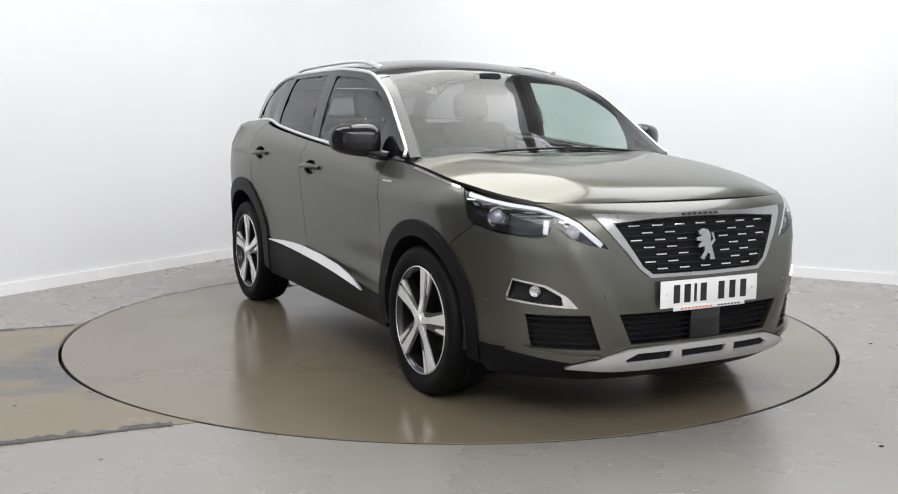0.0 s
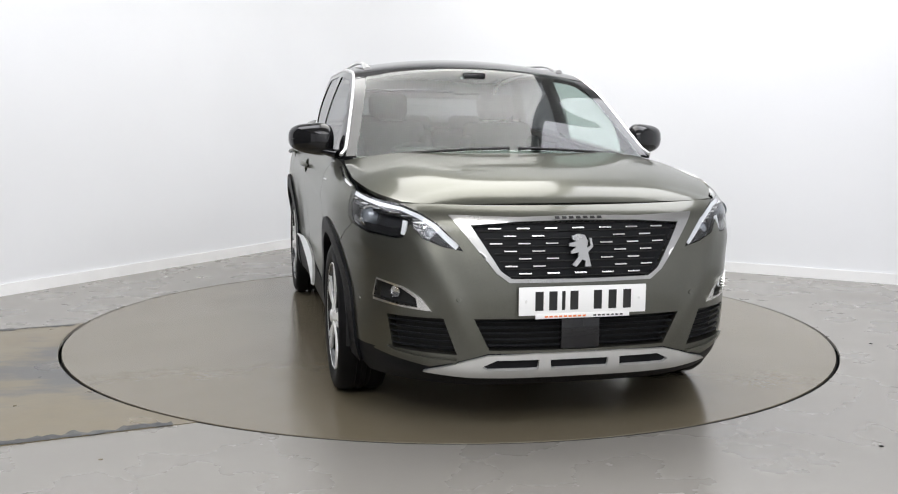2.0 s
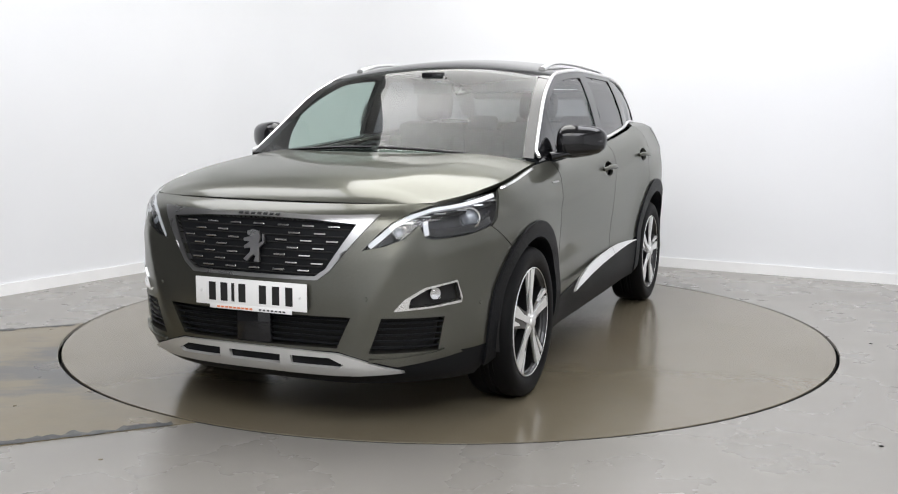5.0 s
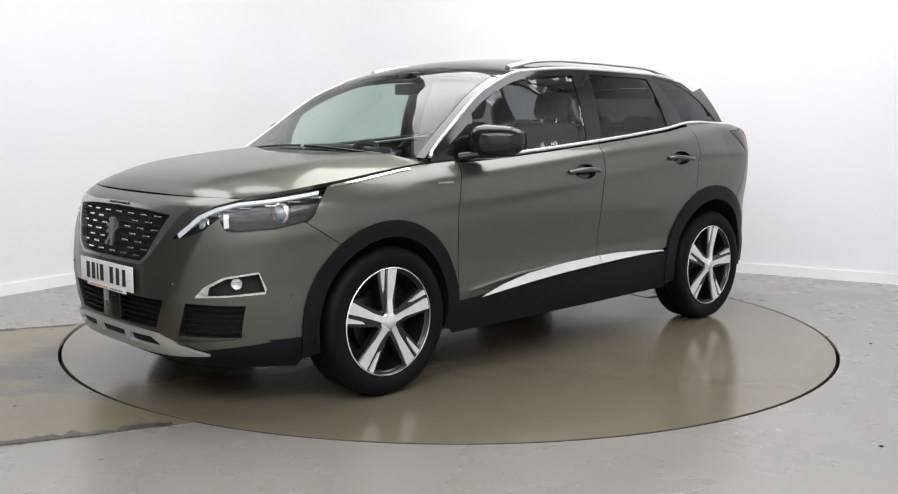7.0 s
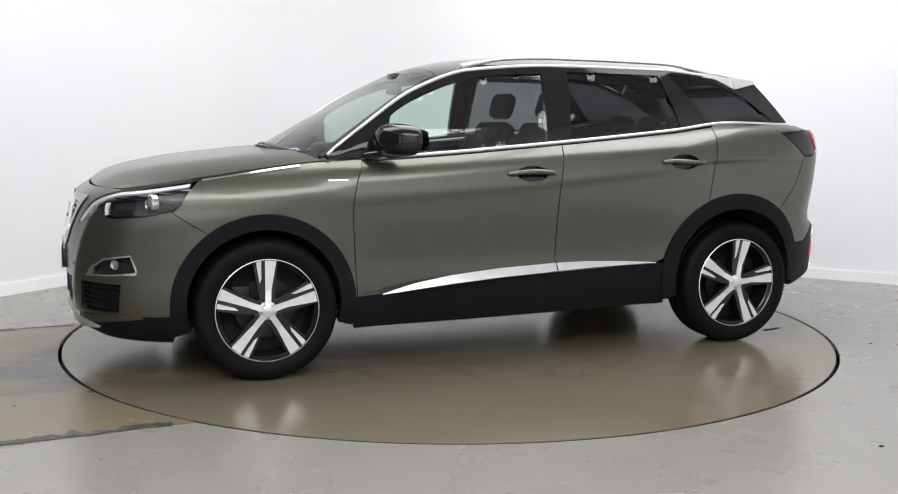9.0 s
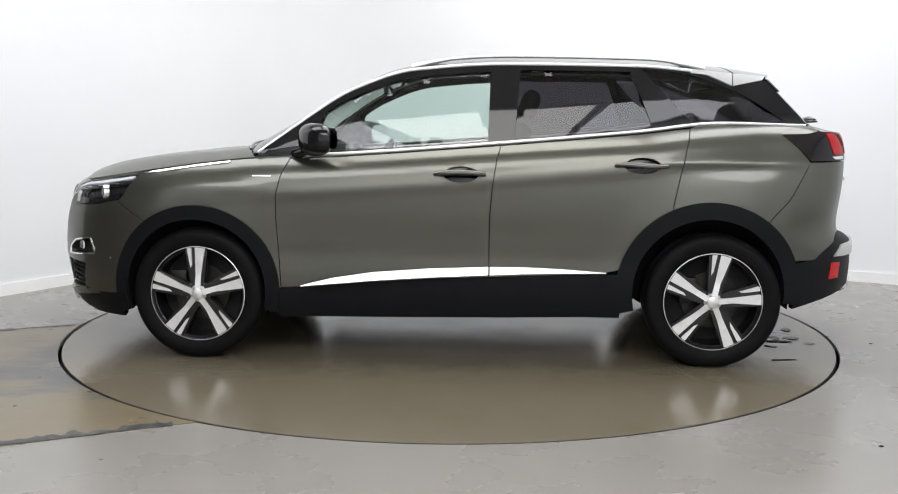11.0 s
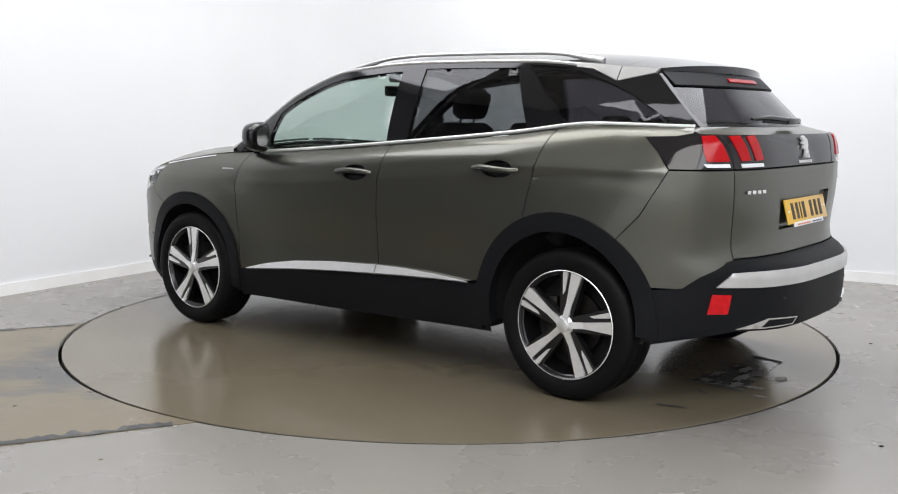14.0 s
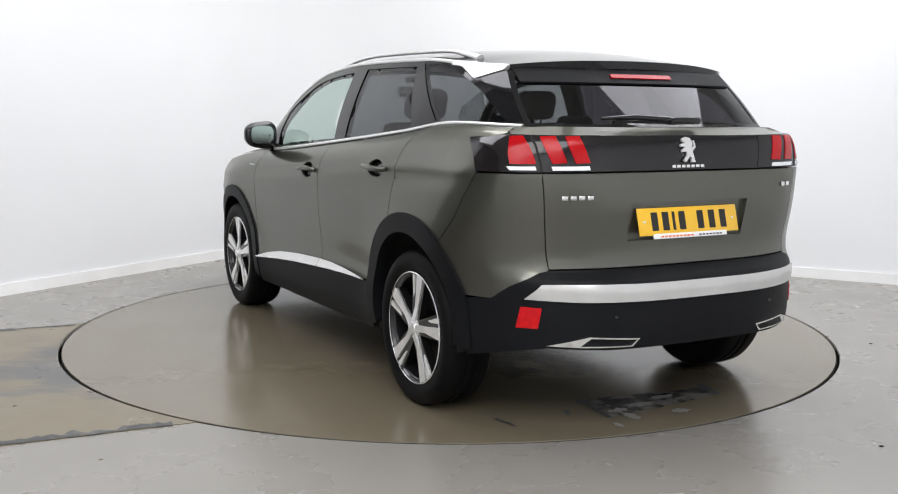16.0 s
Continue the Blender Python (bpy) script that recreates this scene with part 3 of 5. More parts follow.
def many(fn, pts, step=0.05):
    """A polyline in (y, z) or (x, z), densified and laid into the chart."""
    return [fn(*p) for p in densify(pts, (step, step), False)]


def mirrored(poly):
    return [(-u, v) for u, v in reversed(poly)]


def top_z(s):
    z = 0.95
    for _ in range(25):
        z = BELT(body(s, z).x)
    return z


def along_top(s0, s1, k=14, drop=0.0):
    return [(s0 + (s1 - s0) * i / k, top_z(s0 + (s1 - s0) * i / k) - drop) for i in range(k + 1)]


ARCH_F, ARCH_R = (1.345, 0.379, 0.448), (-1.355, 0.397, 0.474)


def arc(c, a0, a1, k=20, grow=0.0):
    """Points (x, z) round a wheel arch; angles from ahead, upward."""
    x, z, r = c
    r += grow
    return [(x + r * math.cos(radians(a0 + (a1 - a0) * i / k)), z + r * math.sin(radians(a0 + (a1 - a0) * i / k))) for i in range(k + 1)]


def flank(pts):
    return [S(*p) for p in pts]


# outlines of the panels on the flank
DOOR_LINE = spline((-1.0, 0.492), (-0.83, 0.486), (-0.22, 0.462), (0.39, 0.435), (0.765, 0.398), (1.0, 0.385))
FRONT_EDGE = [(0.885, 0.392), (0.893, 0.55), (0.905, 0.75), (0.905, 0.877), (0.882, 0.98), (0.84, 1.075)]
MID_EDGE = [(-0.22, 0.462), (-0.219, 0.65), (-0.222, 0.8), (-0.235, 0.95), (-0.255, 1.08), (-0.275, 1.15)]
REAR_EDGE = [(-1.16, 0.84), (-1.19, 0.98), (-1.225, 1.13), (-1.257, 1.245)]


def belt_run(x0, x1, drop=0.014, k=16):
    return [(x0 + (x1 - x0) * i / k, BELT(x0 + (x1 - x0) * i / k) - drop) for i in range(k + 1)]


def lower_run(x0, x1, k=10):
    return [(x0 + (x1 - x0) * i / k, DOOR_LINE(x0 + (x1 - x0) * i / k)) for i in range(k + 1)]


HEADLAMP = [S(1.655, 0.985), S(1.80, 0.967), S(1.90, 0.953), *many(F, [(0.70, 0.944), (0.635, 0.915), (0.575, 0.875), (0.53, 0.828), (0.478, 0.768)]),
            *many(F, [(0.56, 0.785), (0.63, 0.815), (0.675, 0.868), (0.70, 0.815), (0.725, 0.808)]), S(1.90, 0.82), S(1.785, 0.846), S(1.735, 0.875)]
GRILLE = many(F, [(0.0, 0.655), (0.29, 0.658), (0.335, 0.69), (0.445, 0.868), (0.25, 0.881), (0.0, 0.885)])
GRILLE = GRILLE + mirrored(GRILLE)[1:-1]
CHROME_RING = many(F, [(0.0, 0.640), (0.30, 0.643), (0.352, 0.682), (0.525, 0.905), (0.25, 0.897), (0.0, 0.902)])
CHROME_RING = CHROME_RING + mirrored(CHROME_RING)[1:-1]
LOWER = many(F, [(0.0, 0.362), (0.375, 0.365), (0.44, 0.497), (0.0, 0.497)])
LOWER = LOWER + mirrored(LOWER)[1:-1]
INTAKE = many(F, [(0.50, 0.345), (0.735, 0.35), (0.757, 0.49), (0.555, 0.495)])
FOG = many(F, [(0.597, 0.522), (0.70, 0.528), (0.80, 0.54), (0.802, 0.565), (0.79, 0.637), (0.70, 0.615), (0.635, 0.57)])
FOG_IN = many(F, [(0.648, 0.534), (0.72, 0.538), (0.799, 0.551), (0.789, 0.629), (0.706, 0.607), (0.655, 0.57)])

# nose: painted bumper with its openings, black lower corners, silver skid plate
CORNER = [F(0.60, 0.285), F(0.75, 0.312), F(0.80, 0.325), S(1.93, 0.335), S(1.86, 0.335), S(1.792, 0.34)]
bump_half = [*[F(y, 0.35) for y in (0.0, 0.2, 0.38)], F(0.46, 0.325), *CORNER,
             *flank(arc(ARCH_F, 15, 53, 8)), S(1.775, 0.842), *HEADLAMP[::-1][1:-3]]
bump_half += [F(0.62, 0.948), F(0.4, 0.945), F(0.2, 0.943), F(0.0, 0.942)]
bumper = panel("front_bumper", bump_half + mirrored(bump_half)[1:-1], body, PAINT, car, 1, [GRILLE, LOWER, INTAKE, mirrored(INTAKE), FOG_IN, mirrored(FOG_IN)], 0, 0.02, 0.0015, (0.02, 0.025), hole_depth=0.045)
lip_half = [F(0.0, 0.19), F(0.4, 0.19), F(0.6, 0.2), S(1.78, 0.20), S(1.77, 0.24), *CORNER[::-1], F(0.46, 0.325), F(0.38, 0.35), F(0.0, 0.35)]
lip = panel("bumper_lip", lip_half + mirrored(lip_half)[1:-1], body, PLASTIC, car, 1, (), -0.002, 0.03, 0, (0.02, 0.025))
skid_half = [F(0.0, 0.252), F(0.3, 0.252), F(0.45, 0.254), F(0.62, 0.268), F(0.46, 0.322), F(0.38, 0.345), F(0.2, 0.35), F(0.0, 0.35)]
hole_c = many(F, [(-0.12, 0.288), (0.12, 0.288), (0.125, 0.325), (-0.125, 0.325)])
hole_s = many(F, [(0.175, 0.288), (0.38, 0.286), (0.40, 0.30), (0.345, 0.327), (0.172, 0.327)])
skid = panel("skid_plate", skid_half + mirrored(skid_half)[1:-1], body, SKID, bumper, 1, [hole_c, hole_s, mirrored(hole_s)], 0.013, 0.03, 0, (0.02, 0.015), label="silver painted skid plate", hole_depth=0.02)

grille = panel("grille", GRILLE, body, PLASTIC, car, 1, (), -0.022, 0, 0, (0.03, 0.03), label="black grille with rows of chrome dashes")
panel("grille_frame", CHROME_RING, body, FRAME, grille, 1, [GRILLE], 0.007, 0.018, 0, (0.012, 0.015), label="chrome grille surround", hole_depth=0.03)


def set_on(ob, surf, u, v, off, out=outward, roll=0.0):
    """Stand a piece on the surface, its z along the normal and its x along the car's width or length."""
    p, n = normal_of(surf, u, v, out)
    _, du, dv = frame_of(surf, u, v)
    x = du - n * du.dot(n)
    x.normalize()
    y = n.cross(x)
    m = Matrix((x, y, n)).transposed().to_4x4() @ pose(0, 0, 0, 0, 0, roll)
    m.translation = p + n * off
    ob.matrix_local = m
    return ob


bm = bmesh.new()
box(bm, 0, 0, 0, 0.053, 0.0072, 0.012, None, 0.002)
DASH = bpy.data.meshes.new("chrome_dash")
bm.to_mesh(DASH)
bm.free()
DASH.materials.append(CHROME)
for row in range(7):
    z = 0.678 + row * 0.0300
    half = 0.30 + (z - 0.665) * 0.66 - 0.035
    k0 = -6 + (row % 2) * 0.5
    for k in range(14):
        y = (k0 + k) * 0.116
        if abs(y) > half or (abs(y) < 0.062 and 0.695 < z < 0.84):
            continue
        d = new("chrome_dash", DASH)
        d.parent = grille
        set_on(d, body, *F(y, z), -0.012)
for row in range(8):
    z = 0.664 + row * 0.0300
    half = min(0.43, 0.30 + (z - 0.665) * 0.66 - 0.008)
    pts = [body(*F(y, z)) + Vector((-0.018, 0, 0)) for y in np.linspace(-half, half, 15)]
    tube("grille_bar", pts, 0.0035, DARK, grille, seg=6)

# emblem: a plain upright shape in brushed metal
BEAST = [(-0.01, 0.055), (-0.03, 0.048), (-0.028, 0.036), (-0.014, 0.031), (-0.041, 0.024), (-0.040, 0.015), (-0.016, 0.013), (-0.036, -0.001), (-0.036, -0.010), (-0.010, -0.006),
         (-0.012, -0.022), (-0.034, -0.045), (-0.020, -0.052), (0.002, -0.028), (0.012, -0.034), (0.008, -0.052), (0.030, -0.052), (0.026, -0.030), (0.022, -0.006),
         (0.041, 0.012), (0.036, 0.040), (0.028, 0.041), (0.032, 0.016), (0.019, 0.008), (0.024, 0.030), (0.014, 0.050)]
bm = bmesh.new()
f = bm.faces.new([bm.verts.new((x, y, -0.005)) for x, y in BEAST])
r = bmesh.ops.extrude_face_region(bm, geom=[f])
bmesh.ops.translate(bm, vec=(0, 0, 0.010), verts=[g for g in r["geom"] if isinstance(g, bmesh.types.BMVert)])
bmesh.ops.recalc_face_normals(bm, faces=bm.faces)
bmesh.ops.triangulate(bm, faces=[f for f in bm.faces if len(f.verts) > 4])
sharpen(bm)
EMBLEM = bm
emblem = link("emblem", bm.copy(), FRAME, grille, "brushed metal emblem")
set_on(emblem, body, 0.0, 0.765, 0.006)
emblem.scale = (1.25, 1.25, 1)
bm = bmesh.new()
for i in range(7):
    box(bm, (i - 3) * 0.03, 0, 0, 0.019, 0.011, 0.004, None, 0.001)
set_on(link("name_bar", bm, INK, grille, "dark lettering bars"), body, 0.0, 0.893, 0.008)
boxed("lower_grille_back", (2.17, 0, 0.43, 0.02, 0.9, 0.15), DARK, bumper)
for row in range(5):
    z = 0.382 + row * 0.025
    half = 0.37 + (z - 0.365) * 0.5
    pts = [body(*F(y, z)) + Vector((-0.02, 0, 0)) for y in np.linspace(-half, half, 17)]
    tube("slat", pts, 0.009, PLASTIC, bumper, seg=8, flat=0.55)
boxed("radar_cover", (2.252, 0, 0.43, 0.03, 0.165, 0.128), BLACK, bumper, "black radar sensor cover", None, 0.006)


def plate(name, mat, parent, m, label):
    """A number plate on its plinth, its characters as plain bars."""
    ob = boxed(name, (0, 0, 0, 0.540, 0.115, 0.006), mat, parent, label, None, 0.002)
    ob.matrix_local = m
    for x, wide in ((-0.185, 0.034), (-0.127, 0.034), (-0.083, 0.014), (-0.038, 0.034), (0.062, 0.034), (0.125, 0.034), (0.188, 0.034)):
        boxed("character_bar", (x, 0, 0.0036, wide, 0.077, 0.0014), INK, ob, "", None, 0)
    strip = boxed("dealer_strip", (0.0, -0.062, 0.001, 0.40, 0.022, 0.006), PLATEW, ob, "white dealer strip", None, 0.002)
    bm = bmesh.new()
    for i in range(9):
        box(bm, -0.155 + i * 0.02, -0.064, 0.0045, 0.014, 0.007, 0.001)
    part("orange_bars", bm, ORANGE, ob, "orange lettering bars", False)
    bm = bmesh.new()
    for i in range(7):
        box(bm, 0.05 + i * 0.019, -0.064, 0.0045, 0.012, 0.006, 0.001)
    part("grey_bars", bm, INK, ob, "dark lettering bars", False)
    for x in (-0.24, 0.24):
        lathe([(0.0001, 0.004), (0.005, 0.004), (0.006, 0.0)], SATIN, "screw", ob, seg=12, m=Matrix.Translation((x, 0, 0.003)) @ pose(0, 0, 0, 90))
    return ob


front_m = Matrix(((0, 0, 1, 2.286), (1, 0, 0, 0), (0, 1, 0, 0.571), (0, 0, 0, 1)))
plate("number_plate", PLATEW, bumper, front_m, "white front number plate")
boxed("plate_plinth", (2.268, 0, 0.565, 0.025, 0.5, 0.1), BLACK, bumper)

def sill_lean(s, z):
    p = body(s, z)
    return p + Vector((0, (0.512 - z) * 0.5, 0))


for sd in (1, -1):
    # fog lamp pocket, side intake and headlamp
    fog = panel("fog_lamp", FOG_IN, body, DARK, car, sd, (), -0.03, 0, 0, (0.03, 0.03), label="fog lamp in a chrome edged pocket")
    panel("fog_trim", FOG, body, CHROME, fog, sd, [FOG_IN], 0.005, 0.012, 0, (0.012, 0.012), label="chrome fog lamp trim", hole_depth=0.02)
    p, n = normal_of(body, *F(0.735, 0.585), outward)
    m = Matrix.Translation((p - n * 0.012) * Vector((1, sd, 1)))
    lathe([(0.0001, 0.012), (0.016, 0.01), (0.024, 0.002), (0.027, 0.004), (0.029, -0.01)], LENS, "fog_lens", fog, seg=24, m=m @ (n * Vector((1, sd, 1))).to_track_quat("Y", "Z").to_matrix().to_4x4())
    lathe([(0.0001, -0.004), (0.012, -0.004), (0.024, 0.0)], CHROME, "fog_bowl", fog, seg=24, m=m @ (n * Vector((1, sd, 1))).to_track_quat("Y", "Z").to_matrix().to_4x4())
    intake = panel("side_intake", INTAKE, body, DARK, bumper, sd, (), -0.043, 0, 0, (0.03, 0.03))
    for row in range(5):
        z = 0.37 + row * 0.025
        y0, y1 = 0.50 + (z - 0.345) * 0.36, 0.737 + (z - 0.35) * 0.13
        pts = [(body(*F(y, z)) - Vector((0.022, 0.0, 0))) * Vector((1, sd, 1)) for y in np.linspace(y0, y1, 9)]
        tube("slat", pts, 0.008, PLASTIC, bumper, seg=8, flat=0.55)
    ribbon("intake_lip", many(F, [(0.50, 0.318), (0.60, 0.322), (0.72, 0.338), (0.75, 0.35)]), 0.006, body, PAINT, bumper, sd, 0.012, 0.012)
    lamp = panel("headlamp", HEADLAMP, body, LENS, car, sd, (), 0.001, 0.004, 0.002, (0.02, 0.02), label="clear headlamp with twin projectors")
    panel("lamp_housing", HEADLAMP, body, HOUSING, lamp, sd, (), -0.05, 0, 0, (0.025, 0.025))
    drl = [S(1.69, 0.972), S(1.80, 0.956), S(1.90, 0.942), *many(F, [(0.70, 0.93), (0.64, 0.903), (0.585, 0.865), (0.543, 0.82), (0.50, 0.782)])]
    ribbon("running_light", drl, 0.012, body, WHITEL, lamp, sd, -0.008, 0.012, label="white running light guide")
    ribbon("lamp_bezel", [S(1.77, 0.87), S(1.86, 0.845), *many(F, [(0.735, 0.832), (0.705, 0.84), (0.672, 0.885), (0.63, 0.84), (0.56, 0.805), (0.50, 0.785)])], 0.016, body, BLACK, lamp, sd, -0.012, 0.03)
    ribbon("inner_bezel", [S(1.70, 0.945), S(1.80, 0.932), S(1.90, 0.918), *many(F, [(0.69, 0.905), (0.64, 0.88), (0.59, 0.845), (0.55, 0.805)])], 0.010, body, BLACK, lamp, sd, -0.02, 0.02)
    for i in range(10):
        t = i / 9 * (len(drl) - 2)
        k, fr = int(t), t - int(t)
        u = drl[k][0] + (drl[k + 1][0] - drl[k][0]) * fr
        v = drl[k][1] + (drl[k + 1][1] - drl[k][1]) * fr
        d = new("light_segment", DASH)
        d.parent = lamp
        p, n = normal_of(body, u, v - 0.018, outward)
        d.matrix_local = Matrix.Translation((p - n * 0.02) * Vector((1, sd, 1))) @ (n * Vector((1, sd, 1))).to_track_quat("Z", "Y").to_matrix().to_4x4()
    for (u, v), rr in ((S(1.875, 0.888), 0.036), (F(0.605, 0.836), 0.03)):
        p, n = normal_of(body, u, v, outward)
        nn = Vector((1, 0.35, 0)).normalized() * Vector((1, sd, 1))
        mm = Matrix.Translation((p - n * 0.028) * Vector((1, sd, 1))) @ nn.to_track_quat("Y", "Z").to_matrix().to_4x4()
        proj = lathe([(rr * 1.25, -0.02), (rr * 1.28, 0.006), (rr * 1.12, 0.012), (rr * 1.02, 0.004), (rr, -0.01)], CHROME, "projector", lamp, "chrome ringed projector", 32, mm)
        lathe([(0.0001, 0.022), (rr * 0.4, 0.02), (rr * 0.8, 0.010), (rr, -0.004)], material("projector_lens", (0.25, 0.27, 0.3), 0.04, 0.3, 1.0) if "projector_lens" not in bpy.data.materials else bpy.data.materials["projector_lens"], "projector_lens", lamp, "", 32, mm)
    p, n = normal_of(body, *F(0.705, 0.85), outward)
    ribbon("reflector_blade", many(F, [(0.703, 0.824), (0.692, 0.882)]), 0.010, body, WHITEL, lamp, sd, -0.004, 0.012, label="white reflector blade")

    # wing, doors, rear quarter
    wing = panel("wing", flank(FRONT_EDGE) + flank(belt_run(0.842, 1.6, 0.004)) + [S(1.645, 0.992), S(1.735, 0.875), S(1.775, 0.842)] + flank(arc(ARCH_F, 53, 182, 30)), body, PAINT, car, sd)
    ribbon("wing_strip", flank(belt_run(1.16, 1.63, 0.013)), 0.006, body, CHROME, wing, sd, 0.004, 0.006, label="slim chrome strip under the bonnet edge")
    ribbon("wing_badge", flank([(0.93, 0.985), (1.03, 0.985)]), 0.004, body, FRAME, wing, sd, 0.003, 0.004)
    for k, (edges, win) in enumerate(((FRONT_EDGE[::-1] + lower_run(0.885, -0.22)[1:-1] + MID_EDGE + belt_run(-0.275, 0.84)[1:-1], 0), (MID_EDGE[::-1] + lower_run(-0.22, -0.85)[1:-1] + arc(ARCH_R, 14, 68, 12) + REAR_EDGE + belt_run(-1.257, -0.275)[1:-1], 1))):
        x0 = (-0.195, -1.127)[k]
        zh = (1.005, 1.058)[k]
        hole = [S(x0 + 0.125 + 0.092 * math.cos(a), zh - 0.002 + 0.042 * math.sin(a)) for a in np.linspace(0, 2 * math.pi, 20, endpoint=False)]
        door = panel("front_door" if k == 0 else "rear_door", flank(edges), body, PAINT, car, sd, [hole], 0, 0.016, 0.0025, (0.022, 0.014))
        panel("handle_cup", hole, body, BLACK, door, sd, (), -0.024, 0, 0, (0.02, 0.02))
        pts = []
        for i in range(15):
            t = i / 14
            x = x0 + 0.262 * t
            p, n = normal_of(body, *S(x, zh - 0.002 + 0.006 * math.sin(math.pi * t)), outward)
            pts.append((p + n * (0.004 + 0.024 * math.sin(math.pi * min(1, max(0, t))) ** 0.45)) * Vector((1, sd, 1)))
        tube("door_handle", pts, [0.011 + 0.005 * math.sin(math.pi * i / 14) for i in range(15)], PAINT, door, "body coloured grip", 12, 0.95)
        tube("handle_insert", [p + Vector((0, sd * 0.011, -0.007)) for p in pts[2:-2]], 0.0035, BLACK, door, "", 8)
    quarter = panel("rear_quarter", flank(REAR_EDGE[::-1] + arc(ARCH_R, 68, 128, 16)) + [S(-1.75, 0.88), S(-1.86, 1.078), S(-1.80, 1.15), S(-1.722, 1.217), (2.36, 1.222), (2.42, 1.235)] + along_top(2.44, 2.0, 8, 0.003) + flank(belt_run(-1.45, -1.257, 0.006, 5)[:-1]), body, PAINT, car, sd, step=(0.018, 0.012))
    panel("rear_corner", flank(arc(ARCH_R, 128, 159, 8)) + flank([(-1.92, 0.566), (-1.985, 0.618), (-2.055, 0.675)]) + [B(0.645, 0.69), B(0.665, 0.85), B(0.68, 1.0), B(0.688, 1.08), S(-1.86, 1.078), S(-1.75, 0.88)], body, PAINT, car, sd)
    # black cladding: arches, sill, and the bright strips on it
    for c, name, inner, a0, a1 in ((ARCH_F, "front_arch_trim", 0.072, -18, 196), (ARCH_R, "rear_arch_trim", 0.085, -14, 187)):
        panel(name, flank(arc(c, a0, a1, 44, 0.002)) + flank(arc(c, a1, a0, 44, -inner)), body, PLASTIC, car, sd, (), 0.012, 0.06, 0, label="grained black arch cladding")
    sill = panel("sill_cladding", flank([(0.90, 0.232), (0.92, 0.40)] + lower_run(0.9, -0.9, 20) + [(-0.905, 0.26), (-0.3, 0.245), (0.3, 0.236)]), body, PLASTIC, car, sd, (), 0.006, 0.03, 0, label="grained black sill cladding")
    for tops in ([(0.768, 0.408, 0.404), (0.6, 0.447, 0.418), (0.39, 0.478, 0.436), (0.1, 0.500, 0.455), (-0.217, 0.512, 0.470)], [(-0.224, 0.512, 0.470), (-0.4, 0.513, 0.478), (-0.6, 0.506, 0.484), (-0.83, 0.492, 0.488)]):
        panel("sill_strip", flank([(x, a) for x, a, b in tops] + [(x, b) for x, a, b in tops[::-1]]), sill_lean, SATIN, sill, sd, (), 0.018, 0.016, 0, (0.02, 0.012), label="bright sill strip")

# parking sensors
def sensor(u, v, sd, parent, mat):
    p, n = normal_of(body, u, v, outward)
    q = (n * Vector((1, sd, 1))).to_track_quat("Y", "Z").to_matrix().to_4x4()
    lathe([(0.0001, 0.004), (0.008, 0.004), (0.0095, 0.002), (0.0105, -0.004)], mat, "parking_sensor", parent, "", 16, Matrix.Translation(p * Vector((1, sd, 1))) @ q)


for sd in (1, -1):
    sensor(*S(1.835, 0.525), sd, bumper, PAINT)
    sensor(*F(0.50, 0.575), sd, bumper, PAINT)

# tail: bumper, tailgate, lamps
BUMP_TOP = [S(-1.92, 0.571), S(-1.985, 0.623), S(-2.055, 0.680)]
rb = flank([(-1.80, 0.315), (-1.80, 0.50), (-1.80, 0.556)]) + BUMP_TOP + [B(0.645, 0.69), B(0.4, 0.69), B(0.0, 0.69), B(-0.4, 0.69), B(-0.645, 0.69)] + [(6 - u, v) for u, v in BUMP_TOP[::-1]] + [(6 - u, v) for u, v in flank([(-1.80, 0.556), (-1.80, 0.50), (-1.80, 0.315)])] + [B(-0.66, 0.38), B(-0.43, 0.372), B(-0.2, 0.375), B(0.2, 0.375), B(0.43, 0.372), B(0.66, 0.38)]
rear_bumper = panel("rear_bumper", rb, body, PLASTIC, car, 1, (), 0.002, 0.03, 0, (0.02, 0.02), label="grained black rear bumper")
bar = [B(0.735, 0.578), B(0.685, 0.637), B(0.62, 0.638)] + [B(y, 0.634) for y in (0.3, 0, -0.3)] + [B(-0.62, 0.638), B(-0.685, 0.637), B(-0.735, 0.578), B(-0.54, 0.571), B(-0.3, 0.57), B(0, 0.57), B(0.3, 0.57), B(0.54, 0.571)]
panel("bumper_bar", bar, body, SKID, rear_bumper, 1, (), 0.012, 0.012, 0, (0.02, 0.015), label="satin silver bumper bar")
gate_edge = [B(0.645, 0.695), B(0.665, 0.85), B(0.68, 1.0), B(0.688, 1.08)]
gate = gate_edge + [B(0.4, 1.08), B(0, 1.08), B(-0.4, 1.08)] + [(6 - u, v) for u, v in gate_edge[::-1]] + [B(-0.3, 0.695), B(0.3, 0.695)]
niche = many(B, [(0.31, 0.80), (0.335, 0.955), (-0.335, 0.955), (-0.31, 0.80)])
tailgate = panel("tailgate", gate, body, PAINT, car, 1, [niche], 0, 0.016, 0.002, (0.02, 0.025), hole_depth=0.03)
panel("plate_niche", niche, body, PAINT, tailgate, 1, (), -0.022, 0, 0, (0.04, 0.03))
